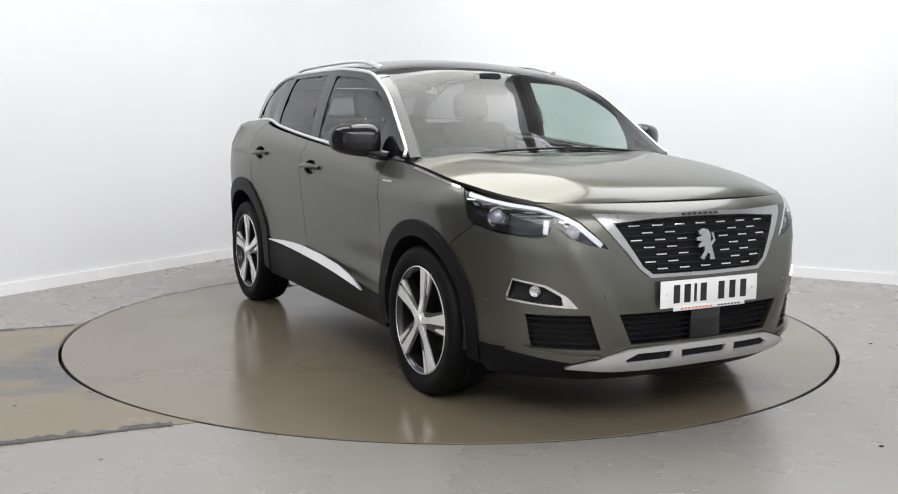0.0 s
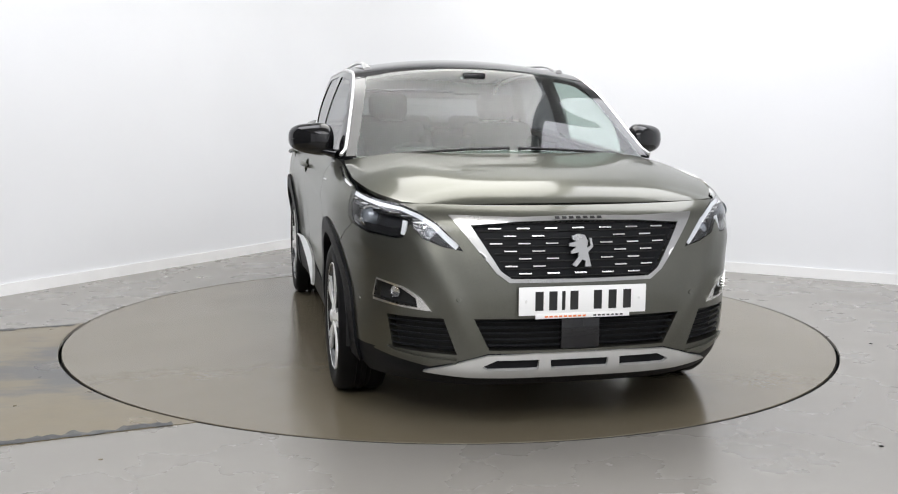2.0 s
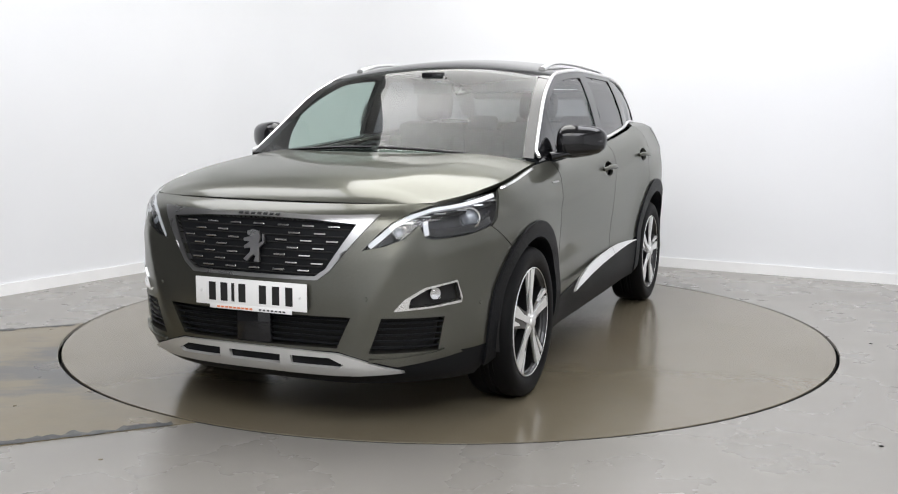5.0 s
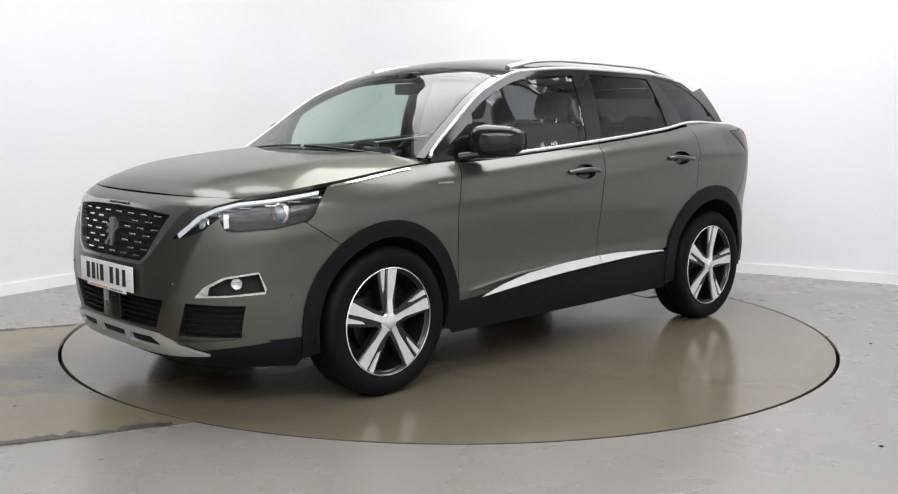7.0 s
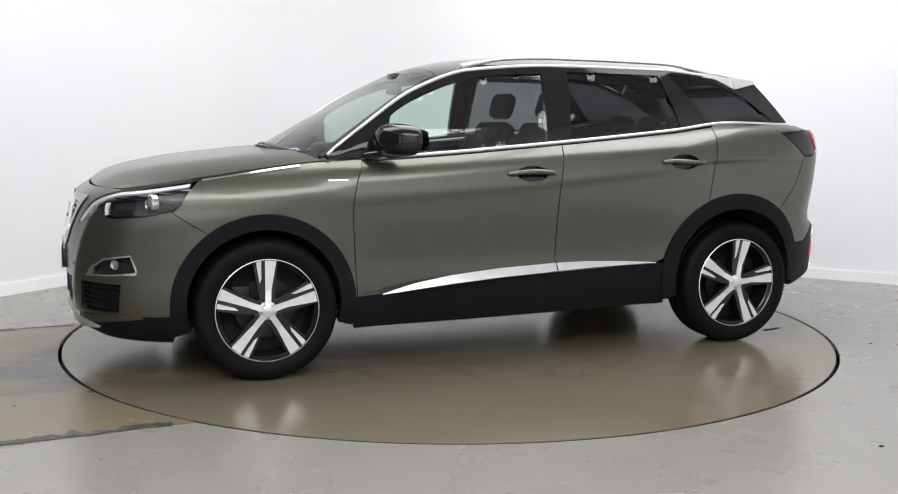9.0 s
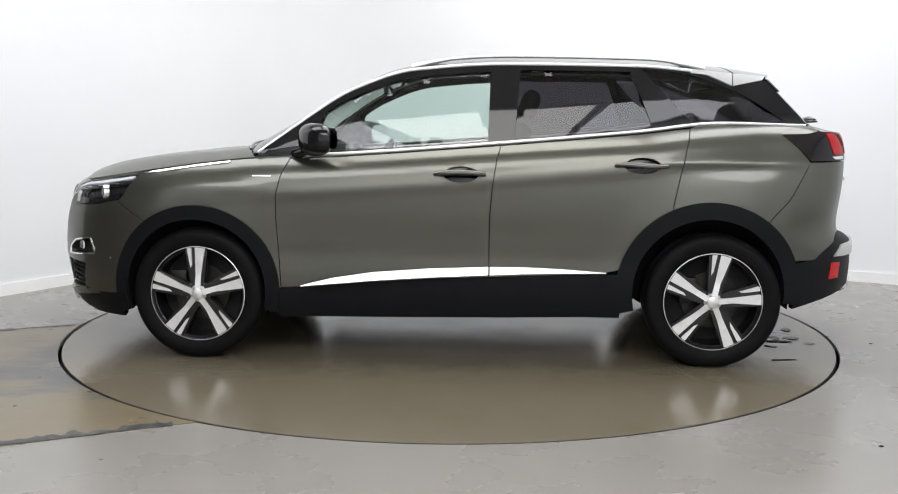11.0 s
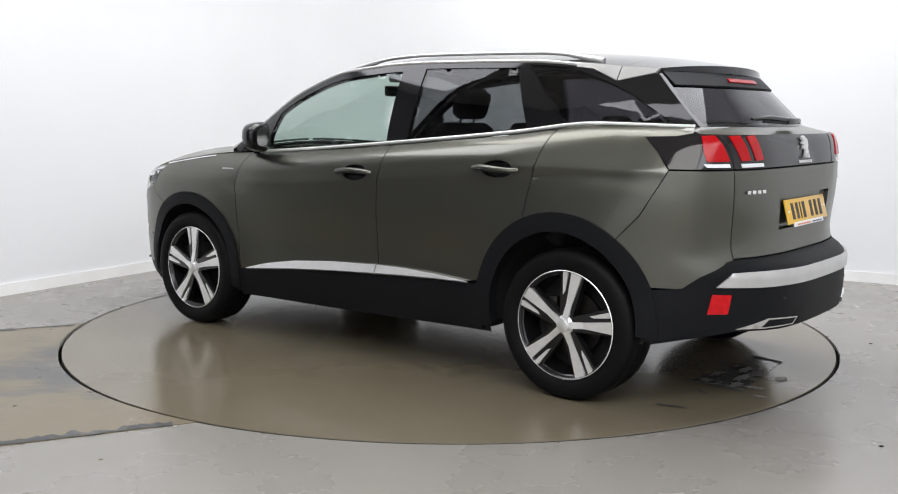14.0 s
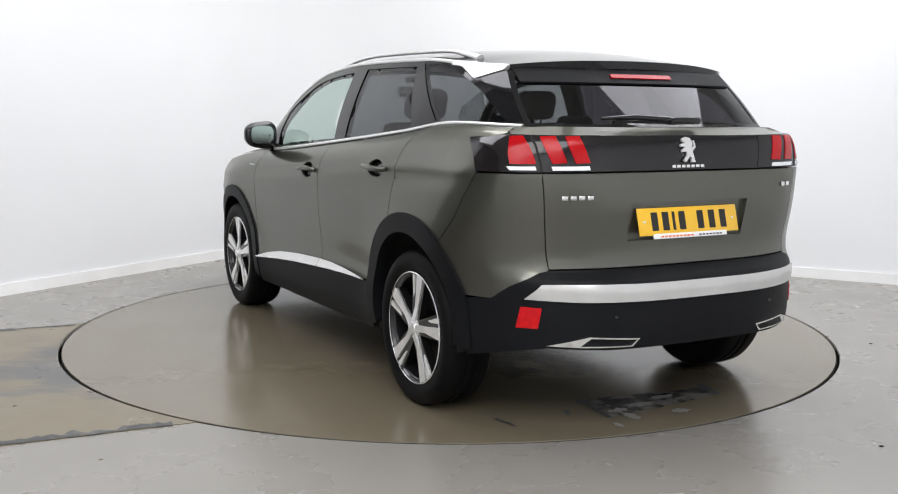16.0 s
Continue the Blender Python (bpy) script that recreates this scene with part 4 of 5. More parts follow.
rear_m = Matrix(((0, 0, -1, -2.158), (-1, 0, 0, 0), (0, 1, 0, 0.875), (0, 0, 0, 1)))
rear_m = rear_m @ pose(0, 0, 0, -15, 0, 0)
plate("number_plate", PLATEY, tailgate, rear_m, "yellow rear number plate")
band = [B(0.60, 1.085)] + [B(y, 1.085) for y in (0.3, 0, -0.3)] + [B(-0.60, 1.085), B(-0.60, 1.228)] + [B(y, 1.228) for y in (-0.3, 0, 0.3)] + [B(0.60, 1.228)]
band_ob = panel("tailgate_band", band, body, BLACK, tailgate, 1, (), 0.001, 0.02, 0.001, (0.02, 0.02), label="gloss black band between the lamps")
remb = link("rear_emblem", EMBLEM, SATIN, tailgate, "brushed metal emblem")
set_on(remb, body, 3.0, 1.165, 0.010, outward)
for name, y, z, n, wd, mt in (("rear_name_bar", 0.0, 1.10, 7, 0.019, SATIN), ("model_badge", 0.55, 0.982, 4, 0.027, CHROME), ("grade_badge", -0.60, 1.01, 2, 0.03, CHROME)):
    bm = bmesh.new()
    for i in range(n):
        box(bm, (i - (n - 1) / 2) * wd * 1.35, 0, 0, wd * 0.95, wd * 0.62, 0.004, None, 0.001)
    set_on(link(name, bm, mt, tailgate, "chrome lettering bars"), body, *B(y, z), 0.004)
for sd in (1, -1):
    sensor(*S(-2.03, 0.572), sd, rear_bumper, PLASTIC)
    sensor(*B(0.42, 0.51), sd, rear_bumper, BLACK)
    lamp = panel("tail_lamp", [S(-1.722, 1.214), (2.36, 1.221), (2.42, 1.232), B(0.66, 1.229), B(0.425, 1.228), B(0.40, 1.088), B(0.66, 1.084), S(-1.86, 1.082), S(-1.80, 1.15)], body, SMOKE, car, sd, (), 0.003, 0.02, 0.0012, (0.015, 0.02), label="smoked tail lamp with three red claws")
    ribbon("lamp_split", many(B, [(0.706, 1.228), (0.697, 1.15), (0.69, 1.086)]), 0.004, body, DARK, lamp, sd, 0.0045, 0.004)
    for ya, wide in ((0, 0), (0.680, 0.056), (0.586, 0.060)):
        claw = many(B, [(ya, 1.221), (ya - wide, 1.223), (ya - wide - 0.032, 1.12), (ya - 0.030, 1.118)]) if ya else [S(-1.955, 1.221), B(0.728, 1.223), B(0.722, 1.19), B(0.714, 1.15), B(0.708, 1.117), S(-1.995, 1.115), S(-1.98, 1.15)]
        panel("red_claw", claw, body, REDL, lamp, sd, (), 0.007, 0.006, 0, (0.015, 0.02), label="red lamp claw")
    panel("reversing_lens", many(B, [(0.655, 1.107), (0.50, 1.107), (0.495, 1.091), (0.65, 1.091)]), body, WHITEL, lamp, sd, (), 0.007, 0.005, 0, (0.02, 0.02), label="clear reversing lens")
    panel("reversing_lens", [S(-1.985, 1.105), B(0.712, 1.107), B(0.708, 1.092), S(-2.0, 1.091)], body, WHITEL, lamp, sd, (), 0.007, 0.005, 0, (0.02, 0.02), label="clear reversing lens")
    panel("rear_reflector", many(B, [(0.745, 0.546), (0.684, 0.543), (0.694, 0.460), (0.757, 0.460)]), body, REDR, rear_bumper, sd, (), 0.006, 0.008, 0, (0.02, 0.02), label="red reflector")
    tip = many(B, [(0.665, 0.393), (0.52, 0.432), (0.315, 0.42), (0.345, 0.386), (0.53, 0.387)])
    tin = many(B, [(0.55, 0.394), (0.515, 0.425), (0.328, 0.414), (0.352, 0.391), (0.53, 0.393)])
    ex = panel("exhaust_trim", tip, body, CHROME, rear_bumper, sd, [tin], 0.012, 0.03, 0, (0.015, 0.012), label="chrome exhaust trim", hole_depth=0.03)
    panel("exhaust_mouth", tin, body, DARK, ex, sd, (), -0.01, 0, 0, (0.03, 0.02))

# ---- bonnet ----
YHOOD = spline((0.98, 0.812), (1.18, 0.834), (1.5, 0.842), (1.66, 0.822), (1.8, 0.787), (1.967, 0.703), (2.12, 0.62))
HRISE = spline((0.0, 0.942), (0.03, 0.972), (0.09, 1.005), (0.24, 1.045), (0.5, 1.083), (0.8, 1.112), (1.05, 1.132))


def nose_x(y):
    return body(*F(y, 0.944)).x


NOSE = spline(*[(abs(v), nose_x(v * 0.70)) for v in (0.0, 0.2, 0.4, 0.6, 0.8, 0.9, 1.0)])


def hood(t, v):
    """t: 0 at the nose, 1 at the windscreen; v: across, -1 to 1."""
    a = abs(v)
    x0, x1 = NOSE(min(a, 1.0)), 1.215 - 0.19 * v * v
    x = x0 + (x1 - x0) * t
    y = v * YHOOD(min(x, 1.967))
    ze = BELT(min(x, 2.1))
    zc = HRISE(max(0.0, x0 - x))
    z = ze + (zc - ze) * (1 - min(1.0, a) ** 4.6)
    # two long creases and a shallow valley beside them
    z += 0.005 * math.exp(-(((a - 0.66) / 0.13) ** 2)) * min(1, max(0, t) * 3) - 0.002 * math.exp(-(((a - 0.38) / 0.2) ** 2)) * min(1, max(0, t) * 3)
    return Vector((x, y, z))


bonnet = panel("bonnet", [(0.0, -1), (1, -1), (1, 1), (0.0, 1)], hood, PAINT, car, 1, (), 0, 0.02, 0.0075, (0.02, 0.04), upward)

# ---- roof, windscreen, side windows ----
ZEDGE = spline((-1.95, 1.49), (-1.78, 1.512), (-1.49, 1.535), (-1.31, 1.553), (-1.0, 1.579), (-0.3, 1.588), (0.19, 1.557), (0.51, 1.455), (0.85, 1.235), (1.06, 1.08), (1.2, 0.97))
YEDGE = spline((-1.95, 0.53), (-1.78, 0.572), (-1.49, 0.622), (-1.3, 0.64), (-1.0, 0.652), (-0.3, 0.66), (0.2, 0.664), (0.5, 0.70), (0.85, 0.77), (1.06, 0.818), (1.2, 0.84))
ZMID = spline((-1.95, 1.505), (-1.78, 1.548), (-1.3, 1.618), (-0.8, 1.645), (-0.3, 1.655), (0.1, 1.628), (0.34, 1.575), (0.6, 1.432), (0.9, 1.285), (1.22, 1.118))


def crown(x, v):
    """Roof and windscreen: x along the car, v across from -1 to 1."""
    ze, zm = ZEDGE(x), ZMID(x)
    return Vector((x, v * YEDGE(x), ze + (zm - ze) * (1 - v * v)))


def screen_base(v):
    return 1.205 - 0.15 * v * v


def screen_top(v):
    return 0.325 + 0.06 * v * v


V = np.linspace(-1, 1, 21)
ws = [(screen_base(v * 0.93), v * 0.93) for v in V] + [(screen_top(v * 0.9), v * 0.9) for v in V[::-1]]
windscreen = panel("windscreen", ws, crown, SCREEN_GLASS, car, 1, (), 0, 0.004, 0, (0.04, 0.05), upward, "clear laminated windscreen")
panel("windscreen_band", [(screen_top(v * 0.9) + 0.035, v * 0.9) for v in V] + [(screen_top(v * 0.9) - 0.005, v * 0.9) for v in V[::-1]], crown, PLASTIC, windscreen, 1, (), -0.004, 0, 0, (0.02, 0.05), upward)
panel("scuttle", [(screen_base(v * 0.95) + 0.06, v * 0.95) for v in V] + [(screen_base(v * 0.95) - 0.03, v * 0.95) for v in V[::-1]], crown, BLACK, car, 1, (), -0.008, 0.01, 0, (0.03, 0.05), upward, "black scuttle below the windscreen")
roof_poly = [(screen_top(v), v) for v in V] + [(-1.50, v) for v in V[::-1]]
roof = panel("roof", roof_poly, crown, BLACK, car, 1, (), 0, 0.01, 0.002, (0.05, 0.06), upward, "gloss black roof panel")
spoiler_poly = [(-1.505, v) for v in V] + [(-1.675 - 0.12 * (1 - v * v), v) for v in V[::-1]]
spoiler = panel("roof_spoiler", spoiler_poly, crown, BLACK, car, 1, (), 0.002, 0.035, 0.001, (0.04, 0.06), upward, "gloss black roof spoiler")


def rear_x(z):
    return -1.905 + (min(z, 1.6) - 1.255) * 0.95


def cabin(x, z):
    """The car's left side above the belt."""
    zb, ze = BELT(x), ZEDGE(x)
    t = (z - zb) / max(0.05, ze - zb)
    yb = YBELT(x) if x > -1.4 else spline((-2.1, 0.615), (-1.86, 0.657), (-1.4, 0.728))(x)
    return Vector((x, yb + (YEDGE(x) - yb) * t + 0.018 * 4 * max(0, t) * (1 - min(1, t)), z))


def top_run(x0, x1, drop, k=24):
    return [(x0 + (x1 - x0) * i / k, ZEDGE(x0 + (x1 - x0) * i / k) - drop) for i in range(k + 1)]


def belt_up(x0, x1, up, k=16):
    return [(x0 + (x1 - x0) * i / k, BELT(x0 + (x1 - x0) * i / k) + up) for i in range(k + 1)]


FRONT_WIN = [(0.705, BELT(0.705) + 0.012)] + [(0.70, 1.20)] + top_run(0.665, -0.215, 0.05, 14) + [(-0.205, BELT(-0.205) + 0.012)] + belt_up(-0.1, 0.6, 0.012, 6)
REAR_WIN = [(-0.345, BELT(-0.345) + 0.012)] + top_run(-0.372, -0.955, 0.04, 10) + [(-1.066, BELT(-1.066) + 0.014)] + belt_up(-0.95, -0.5, 0.012, 6)
QUARTER = [(-1.268, BELT(-1.268) + 0.014), (-1.015, ZEDGE(-1.015) - 0.026)] + top_run(-1.06, -1.25, 0.026, 5) + [(-1.44, 1.468), (-1.57, 1.41), (-1.77, 1.285)] + belt_up(-1.74, -1.34, 0.012, 8)
SIDE = [(1.02, BELT(1.02) + 0.004)] + top_run(1.0, -1.27, 0.004, 30) + [(-1.485, 1.468), (-1.655, 1.50), (rear_x(1.49), 1.49), (rear_x(1.38), 1.38), (rear_x(1.27), 1.27)] + belt_up(-1.88, 0.95, 0.002, 30)
for sd in (1, -1):
    frame_ob = panel("side_frame", SIDE, cabin, BLACK, car, sd, [FRONT_WIN, REAR_WIN, QUARTER], 0, 0.03, 0, (0.04, 0.03), sideways, "gloss black window frames and pillars")
    doors = [o for o in car.children if o.name.startswith(("front_door", "rear_door"))]
    fd = [o for o in doors if o.name.startswith("front_door")][0 if sd == 1 else 1]
    rd = [o for o in doors if o.name.startswith("rear_door")][0 if sd == 1 else 1]
    panel("door_window", FRONT_WIN, cabin, GLASS, fd, sd, (), -0.005, 0, 0, (0.05, 0.05), sideways, "clear door window")
    panel("door_window", REAR_WIN, cabin, PRIVACY, rd, sd, (), -0.005, 0, 0, (0.05, 0.05), sideways, "dark tinted door window")
    panel("quarter_window", QUARTER, cabin, PRIVACY, frame_ob, sd, (), -0.004, 0, 0, (0.05, 0.05), sideways, "dark tinted quarter window")
    tube("roof_strip", [(cabin(x, z) + Vector((0, 0.002, -0.008))) * Vector((1, sd, 1)) for x, z in top_run(1.015, -1.28, 0.0, 60)], 0.0092, SATIN, car, "bright strip along the roof edge", 12)
    panel("roof_fin", top_run(-1.27, -1.492, 0.0, 5) + [(-1.487, 1.468), (-1.36, 1.525), (-1.27, ZEDGE(-1.27) - 0.022)], cabin, SATIN, car, sd, (), 0.006, 0.012, 0, (0.03, 0.02), sideways, "satin silver roof fin")
    panel("spoiler_fin", top_run(-1.498, -1.672, 0.0, 6) + [(-1.655, 1.500), (-1.493, 1.468)], cabin, SATIN, spoiler, sd, (), 0.006, 0.02, 0, (0.03, 0.02), sideways, "satin silver spoiler cheek")
    tube("belt_strip", [(cabin(x, z) + Vector((0, 0.002, 0))) * Vector((1, sd, 1)) for x, z in belt_up(0.80, -1.88, 0.0, 60)], 0.0105, SATIN, car, "bright strip along the window sill", 12)
    panel("a_pillar", [(1.05, 0.925), (0.72, 0.915), (0.385, 0.895), (0.38, 0.995), (0.72, 0.995), (1.035, 0.995)], crown, BLACK, car, sd, (), -0.002, 0.006, 0, (0.05, 0.03), upward, "gloss black windscreen pillar")
    # roof rail on three feet
    rail_pts = []
    for i in range(25):
        t = i / 24
        x = 0.215 + (-1.36 - 0.215) * t
        lift = 0.022 * min(1, math.sin(math.pi * min(1, max(0, t))) * 2.4)
        p = crown(x, 0.875)
        rail_pts.append(Vector((p.x, sd * p.y, p.z + lift)))
    rail = tube("roof_rail", rail_pts, [0.012 + 0.01 * (1 - min(1, min(i, 24 - i) / 3)) for i in range(25)], SATIN, car, "satin aluminium roof rail", 10, 0.8)
    # door mirror
    bm = bmesh.new()
    bmesh.ops.create_uvsphere(bm, u_segments=32, v_segments=20, radius=1)
    for v in bm.verts:
        x, y, z = v.co
        sq = lambda c, e: math.copysign(abs(c) ** e, c)
        x, y, z = sq(x, 0.78), sq(y, 0.6), sq(z, 0.7)
        front = 0.105 if x > 0 else 0.055
        v.co = (0.66 + x * front * (1 - 0.25 * max(0, y)) - 0.05 * y, sd * (0.950 + y * 0.116), 1.179 + z * (0.083 - 0.015 * y) + 0.004 * y)
    bmesh.ops.recalc_face_normals(bm, faces=bm.faces)
    mirror = link("door_mirror", bm, BLACK, fd, "gloss black door mirror")
    bm = bmesh.new()
    bmesh.ops.create_circle(bm, cap_ends=True, segments=28, radius=1)
    for v in bm.verts:
        a, b, _ = v.co
        sq = lambda c, e: math.copysign(abs(c) ** e, c)
        v.co = (0.5975 - 0.045 * sq(a, 0.6), sd * (0.958 + sq(a, 0.6) * 0.085), 1.183 + sq(b, 0.6) * 0.055)
    bmesh.ops.recalc_face_normals(bm, faces=bm.faces)
    for f in bm.faces:
        if f.normal.x > 0:
            f.normal_flip()
    part("mirror_glass", bm, CHROME, fd, "mirror glass", False)
    tube("mirror_arm", [(0.80, sd * 0.815, 1.10), (0.76, sd * 0.87, 1.112), (0.70, sd * 0.93, 1.13)], [0.045, 0.034, 0.03], BLACK, fd, "", 12, 0.6)
    tube("mirror_lamp", [(0.757, sd * 0.91, 1.18), (0.735, sd * 0.98, 1.179), (0.672, sd * 1.05, 1.178)], 0.006, SMOKE, fd, "slim indicator lens", 8, 0.5)

# rear window and what closes the tail below it
def hatch(v, z):
    X, Y = rear_x(z), cabin(rear_x(z), z).y
    return Vector((X - 0.115 * (1 - abs(v) ** 2.4), v * Y, z))


def backward(p):
    return Vector((-1, 0, 0.3))


VR = np.linspace(-0.965, 0.965, 17)
panel("hatch_frame", [(-1, 1.262), *[(v, 1.262) for v in VR], (1, 1.262), (1, 1.5), *[(v, 1.5) for v in VR[::-1]], (-1, 1.5)], hatch, BLACK, car, 1, [[(v, 1.275 - 0.006 * (1 - v * v)) for v in VR] + [(v, 1.47) for v in VR[::-1]]], 0, 0.02, 0, (0.06, 0.03), backward, "gloss black rear window surround")
panel("rear_window", [(v, 1.275 - 0.006 * (1 - v * v)) for v in VR] + [(v, 1.47) for v in VR[::-1]], hatch, PRIVACY, tailgate, 1, (), -0.003, 0, 0, (0.06, 0.03), backward, "dark tinted rear window")
bm = bmesh.new()
A, Bv = [], []
for i in range(61):
    t = i / 60
    s = 2.25 + 1.5 * t
    z = 1.226 + 0.02 * math.sin(math.pi * t) * 0 + (0.018 if 2.45 > s or s > 3.55 else 0.0)
    A.append(bm.verts.new(body(s, z)))
    v = math.cos(math.pi * t)
    v = math.copysign(min(1, abs(v) ** 0.8), v)
    q = hatch(v, 1.266) + Vector((0.012, 0, 0))
    Bv.append(bm.verts.new(q))
for i in range(60):
    bm.faces.new((A[i], A[i + 1], Bv[i + 1], Bv[i]))
bmesh.ops.recalc_face_normals(bm, faces=bm.faces)
for f in bm.faces:
    if f.normal.z < 0:
        f.normal_flip()
part("tail_shelf", bm, PAINT, car, "painted ledge below the rear window")
tube("rear_wiper", [(-2.045, -0.02, 1.287), (-2.05, -0.10, 1.283), (-2.048, -0.02, 1.290), (-2.035, 0.20, 1.302), (-2.015, 0.36, 1.296)][2:], [0.02, 0.016, 0.008], BLACK, tailgate, "black rear wiper", 8, 0.8)
boxed("wiper_cap", (-2.045, -0.05, 1.288, 0.05, 0.17, 0.032), BLACK, tailgate, "", None, 0.012)
tube("wiper_blade", [(-2.045, 0.30, 1.285), (-2.055, 0.05, 1.279), (-2.05, -0.10, 1.278)], 0.006, PLASTIC, tailgate, "", 6)
panel("spoiler_underside", [(v * 0.97, 1.445) for v in VR] + [(v, 1.505) for v in VR[::-1]], hatch, PLASTIC, spoiler, 1, (), 0.006, 0.02, 0, (0.06, 0.03), backward)
ribbon("brake_light", [(-0.27, 1.472), (0.27, 1.472)], 0.011, hatch, REDL, spoiler, 1, 0.012, 0.01, (0.05, 0.01), backward, "red high brake light")
for sd in (1, -1):
    tube("windscreen_wiper", [crown(screen_base(v) - 0.012, v) + Vector((0, 0, 0.012)) for v in np.linspace(0.05 if sd > 0 else -0.75, 0.72 if sd > 0 else 0.0, 9)], 0.007, BLACK, car, "black windscreen wiper", 8)

# ---- what lies under the skin ----
bm = bmesh.new()


def arch_cut(x, z):
    return any(math.hypot(x - c[0], z - c[1]) < c[2] - 0.006 for c in (ARCH_F, ARCH_R))


def shell_pt(s, z):
    p = body(s, z)
    _, n = normal_of(body, s, z, outward)
    return p - n * 0.05


grid = {}
ss = [i * 0.04 for i in range(76)]
zs = [0.22 + i * 0.035 for i in range(28)]
for sd in (1, -1):
    for i, s in enumerate(ss):
        for j, z in enumerate(zs):
            zt = top_z(s) if s < 2.2 else 1.20
            p = shell_pt(s, min(z, zt - 0.03))
            grid[i, j] = bm.verts.new((p.x, sd * max(0, p.y), p.z))
    for i in range(75):
        for j in range(27):
            c = sum((grid[a, b].co for a, b in ((i, j), (i + 1, j), (i, j + 1), (i + 1, j + 1))), Vector()) / 4
            if not arch_cut(c.x, c.z) and not (c.x < -1.6 and c.z < 0.41):
                try:
                    bm.faces.new((grid[i, j], grid[i + 1, j], grid[i + 1, j + 1], grid[i, j + 1]))
                except ValueError:
                    pass
bmesh.ops.dissolve_degenerate(bm, dist=0.0005, edges=bm.edges)
part("inner_shell", bm, DARK, car, "dark inner body shell")
boxed("underfloor", (0.0, 0, 0.275, 1.75, 1.54, 0.06), DARK, car, "dark underfloor", None, 0.02)
boxed("front_tray", (1.72, 0, 0.24, 0.62, 1.16, 0.05), DARK, car, "", None, 0.02)
boxed("rear_tray", (-1.68, 0, 0.43, 0.70, 1.16, 0.06), DARK, car, "", None, 0.02)
boxed("silencer", (-1.92, 0.1, 0.44, 0.2, 0.6, 0.12), STEEL, car, "", None, 0.04)
for sd in (1, -1):
    for c in (ARCH_F, ARCH_R):
        bm = bmesh.new()
        rows = []
        for i in range(25):
            a = radians(-13 + 204 * i / 24)
            r = c[2] - 0.055
            x, z = c[0] + r * math.cos(a), c[1] + r * math.sin(a)
            rows.append((bm.verts.new((x, sd * 0.895, z)), bm.verts.new((x, sd * 0.58, z))))
        for a, b in zip(rows, rows[1:]):
            bm.faces.new((a[0], b[0], b[1], a[1]))
        bm.faces.new([r[1] for r in rows])
        part("wheel_well", bm, DARK, car)

# ---- cabin ----
boxed("cabin_floor", (-0.35, 0, 0.42, 3.0, 1.12, 0.04), TRIM, car)
boxed("dashboard", (0.84, 0, 0.95, 0.34, 1.42, 0.17), TRIM, car, "black soft dashboard", None, 0.05)
boxed("dash_lip", (1.02, 0, 1.055, 0.24, 1.38, 0.03), TRIM, car, "", None, 0.012)
boxed("centre_screen", (0.66, 0.0, 1.06, 0.02, 0.24, 0.13), SCREEN, car, "dark centre screen", None, 0.006)
boxed("instrument_hood", (0.74, -0.36, 1.09, 0.16, 0.34, 0.09), TRIM, car, "", None, 0.03)
boxed("centre_console", (0.25, 0, 0.68, 0.9, 0.24, 0.2), TRIM, car, "", None, 0.04)
wheel_c = Vector((0.50, -0.36, 1.0))
tilt = pose(0, 0, 0, 0, -22, 0)
ring = [wheel_c + tilt @ Vector((0, 0.175 * math.cos(2 * math.pi * i / 32), 0.155 * math.sin(2 * math.pi * i / 32))) for i in range(33)]
steer = tube("steering_wheel", ring, 0.015, TRIM, car, "black leather steering wheel", 10, 1.0, False)
boxed("wheel_boss", (0.51, -0.36, 0.99, 0.05, 0.2, 0.1), TRIM, steer, "", None, 0.02)
boxed("rear_view_mirror", (0.42, 0.0, 1.455, 0.03, 0.24, 0.065), BLACK, car, "black interior mirror", None, 0.012)
boxed("camera_pod", (0.40, 0.0, 1.53, 0.10, 0.13, 0.04), BLACK, car, "", None, 0.012)
panel("headliner", [(0.25, -0.86), (0.25, 0.86), (-1.45, 0.86), (-1.45, -0.86)], crown, HEADLINER, car, 1, (), -0.022, 0, 0, (0.1, 0.15), upward)


def pad(bm, c, size, m=None, bevel=0.05):
    return box(bm, *c, *size, m, bevel)


def front_seat(y):
    bm = bmesh.new()
    pad(bm, (0.02, y, 0.66), (0.52, 0.50, 0.16))
    seat = link("front_seat", bm, CLOTH, car, "dark cloth bucket seat")
    lean = Matrix.Translation((-0.22, y, 0.70)) @ pose(0, 0, 0, 0, -17, 0)
    bm = bmesh.new()
    pad(bm, (0, 0, 0.29), (0.13, 0.46, 0.60), lean, 0.055)
    for k in (1, -1):
        pad(bm, (0.05, k * 0.22, 0.26), (0.12, 0.09, 0.44), lean, 0.04)
    sharpen(bm, 60)
    part("seat_back", bm, CLOTH, seat)
    bm = bmesh.new()
    pad(bm, (-0.005, 0, 0.70), (0.10, 0.25, 0.17), lean, 0.045)
    part("headrest", bm, CLOTH, seat)
    for k in (1, -1):
        tube("headrest_post", [lean @ Vector((0, k * 0.06, 0.56)), lean @ Vector((0, k * 0.06, 0.66))], 0.006, CHROME, seat, seg=8)


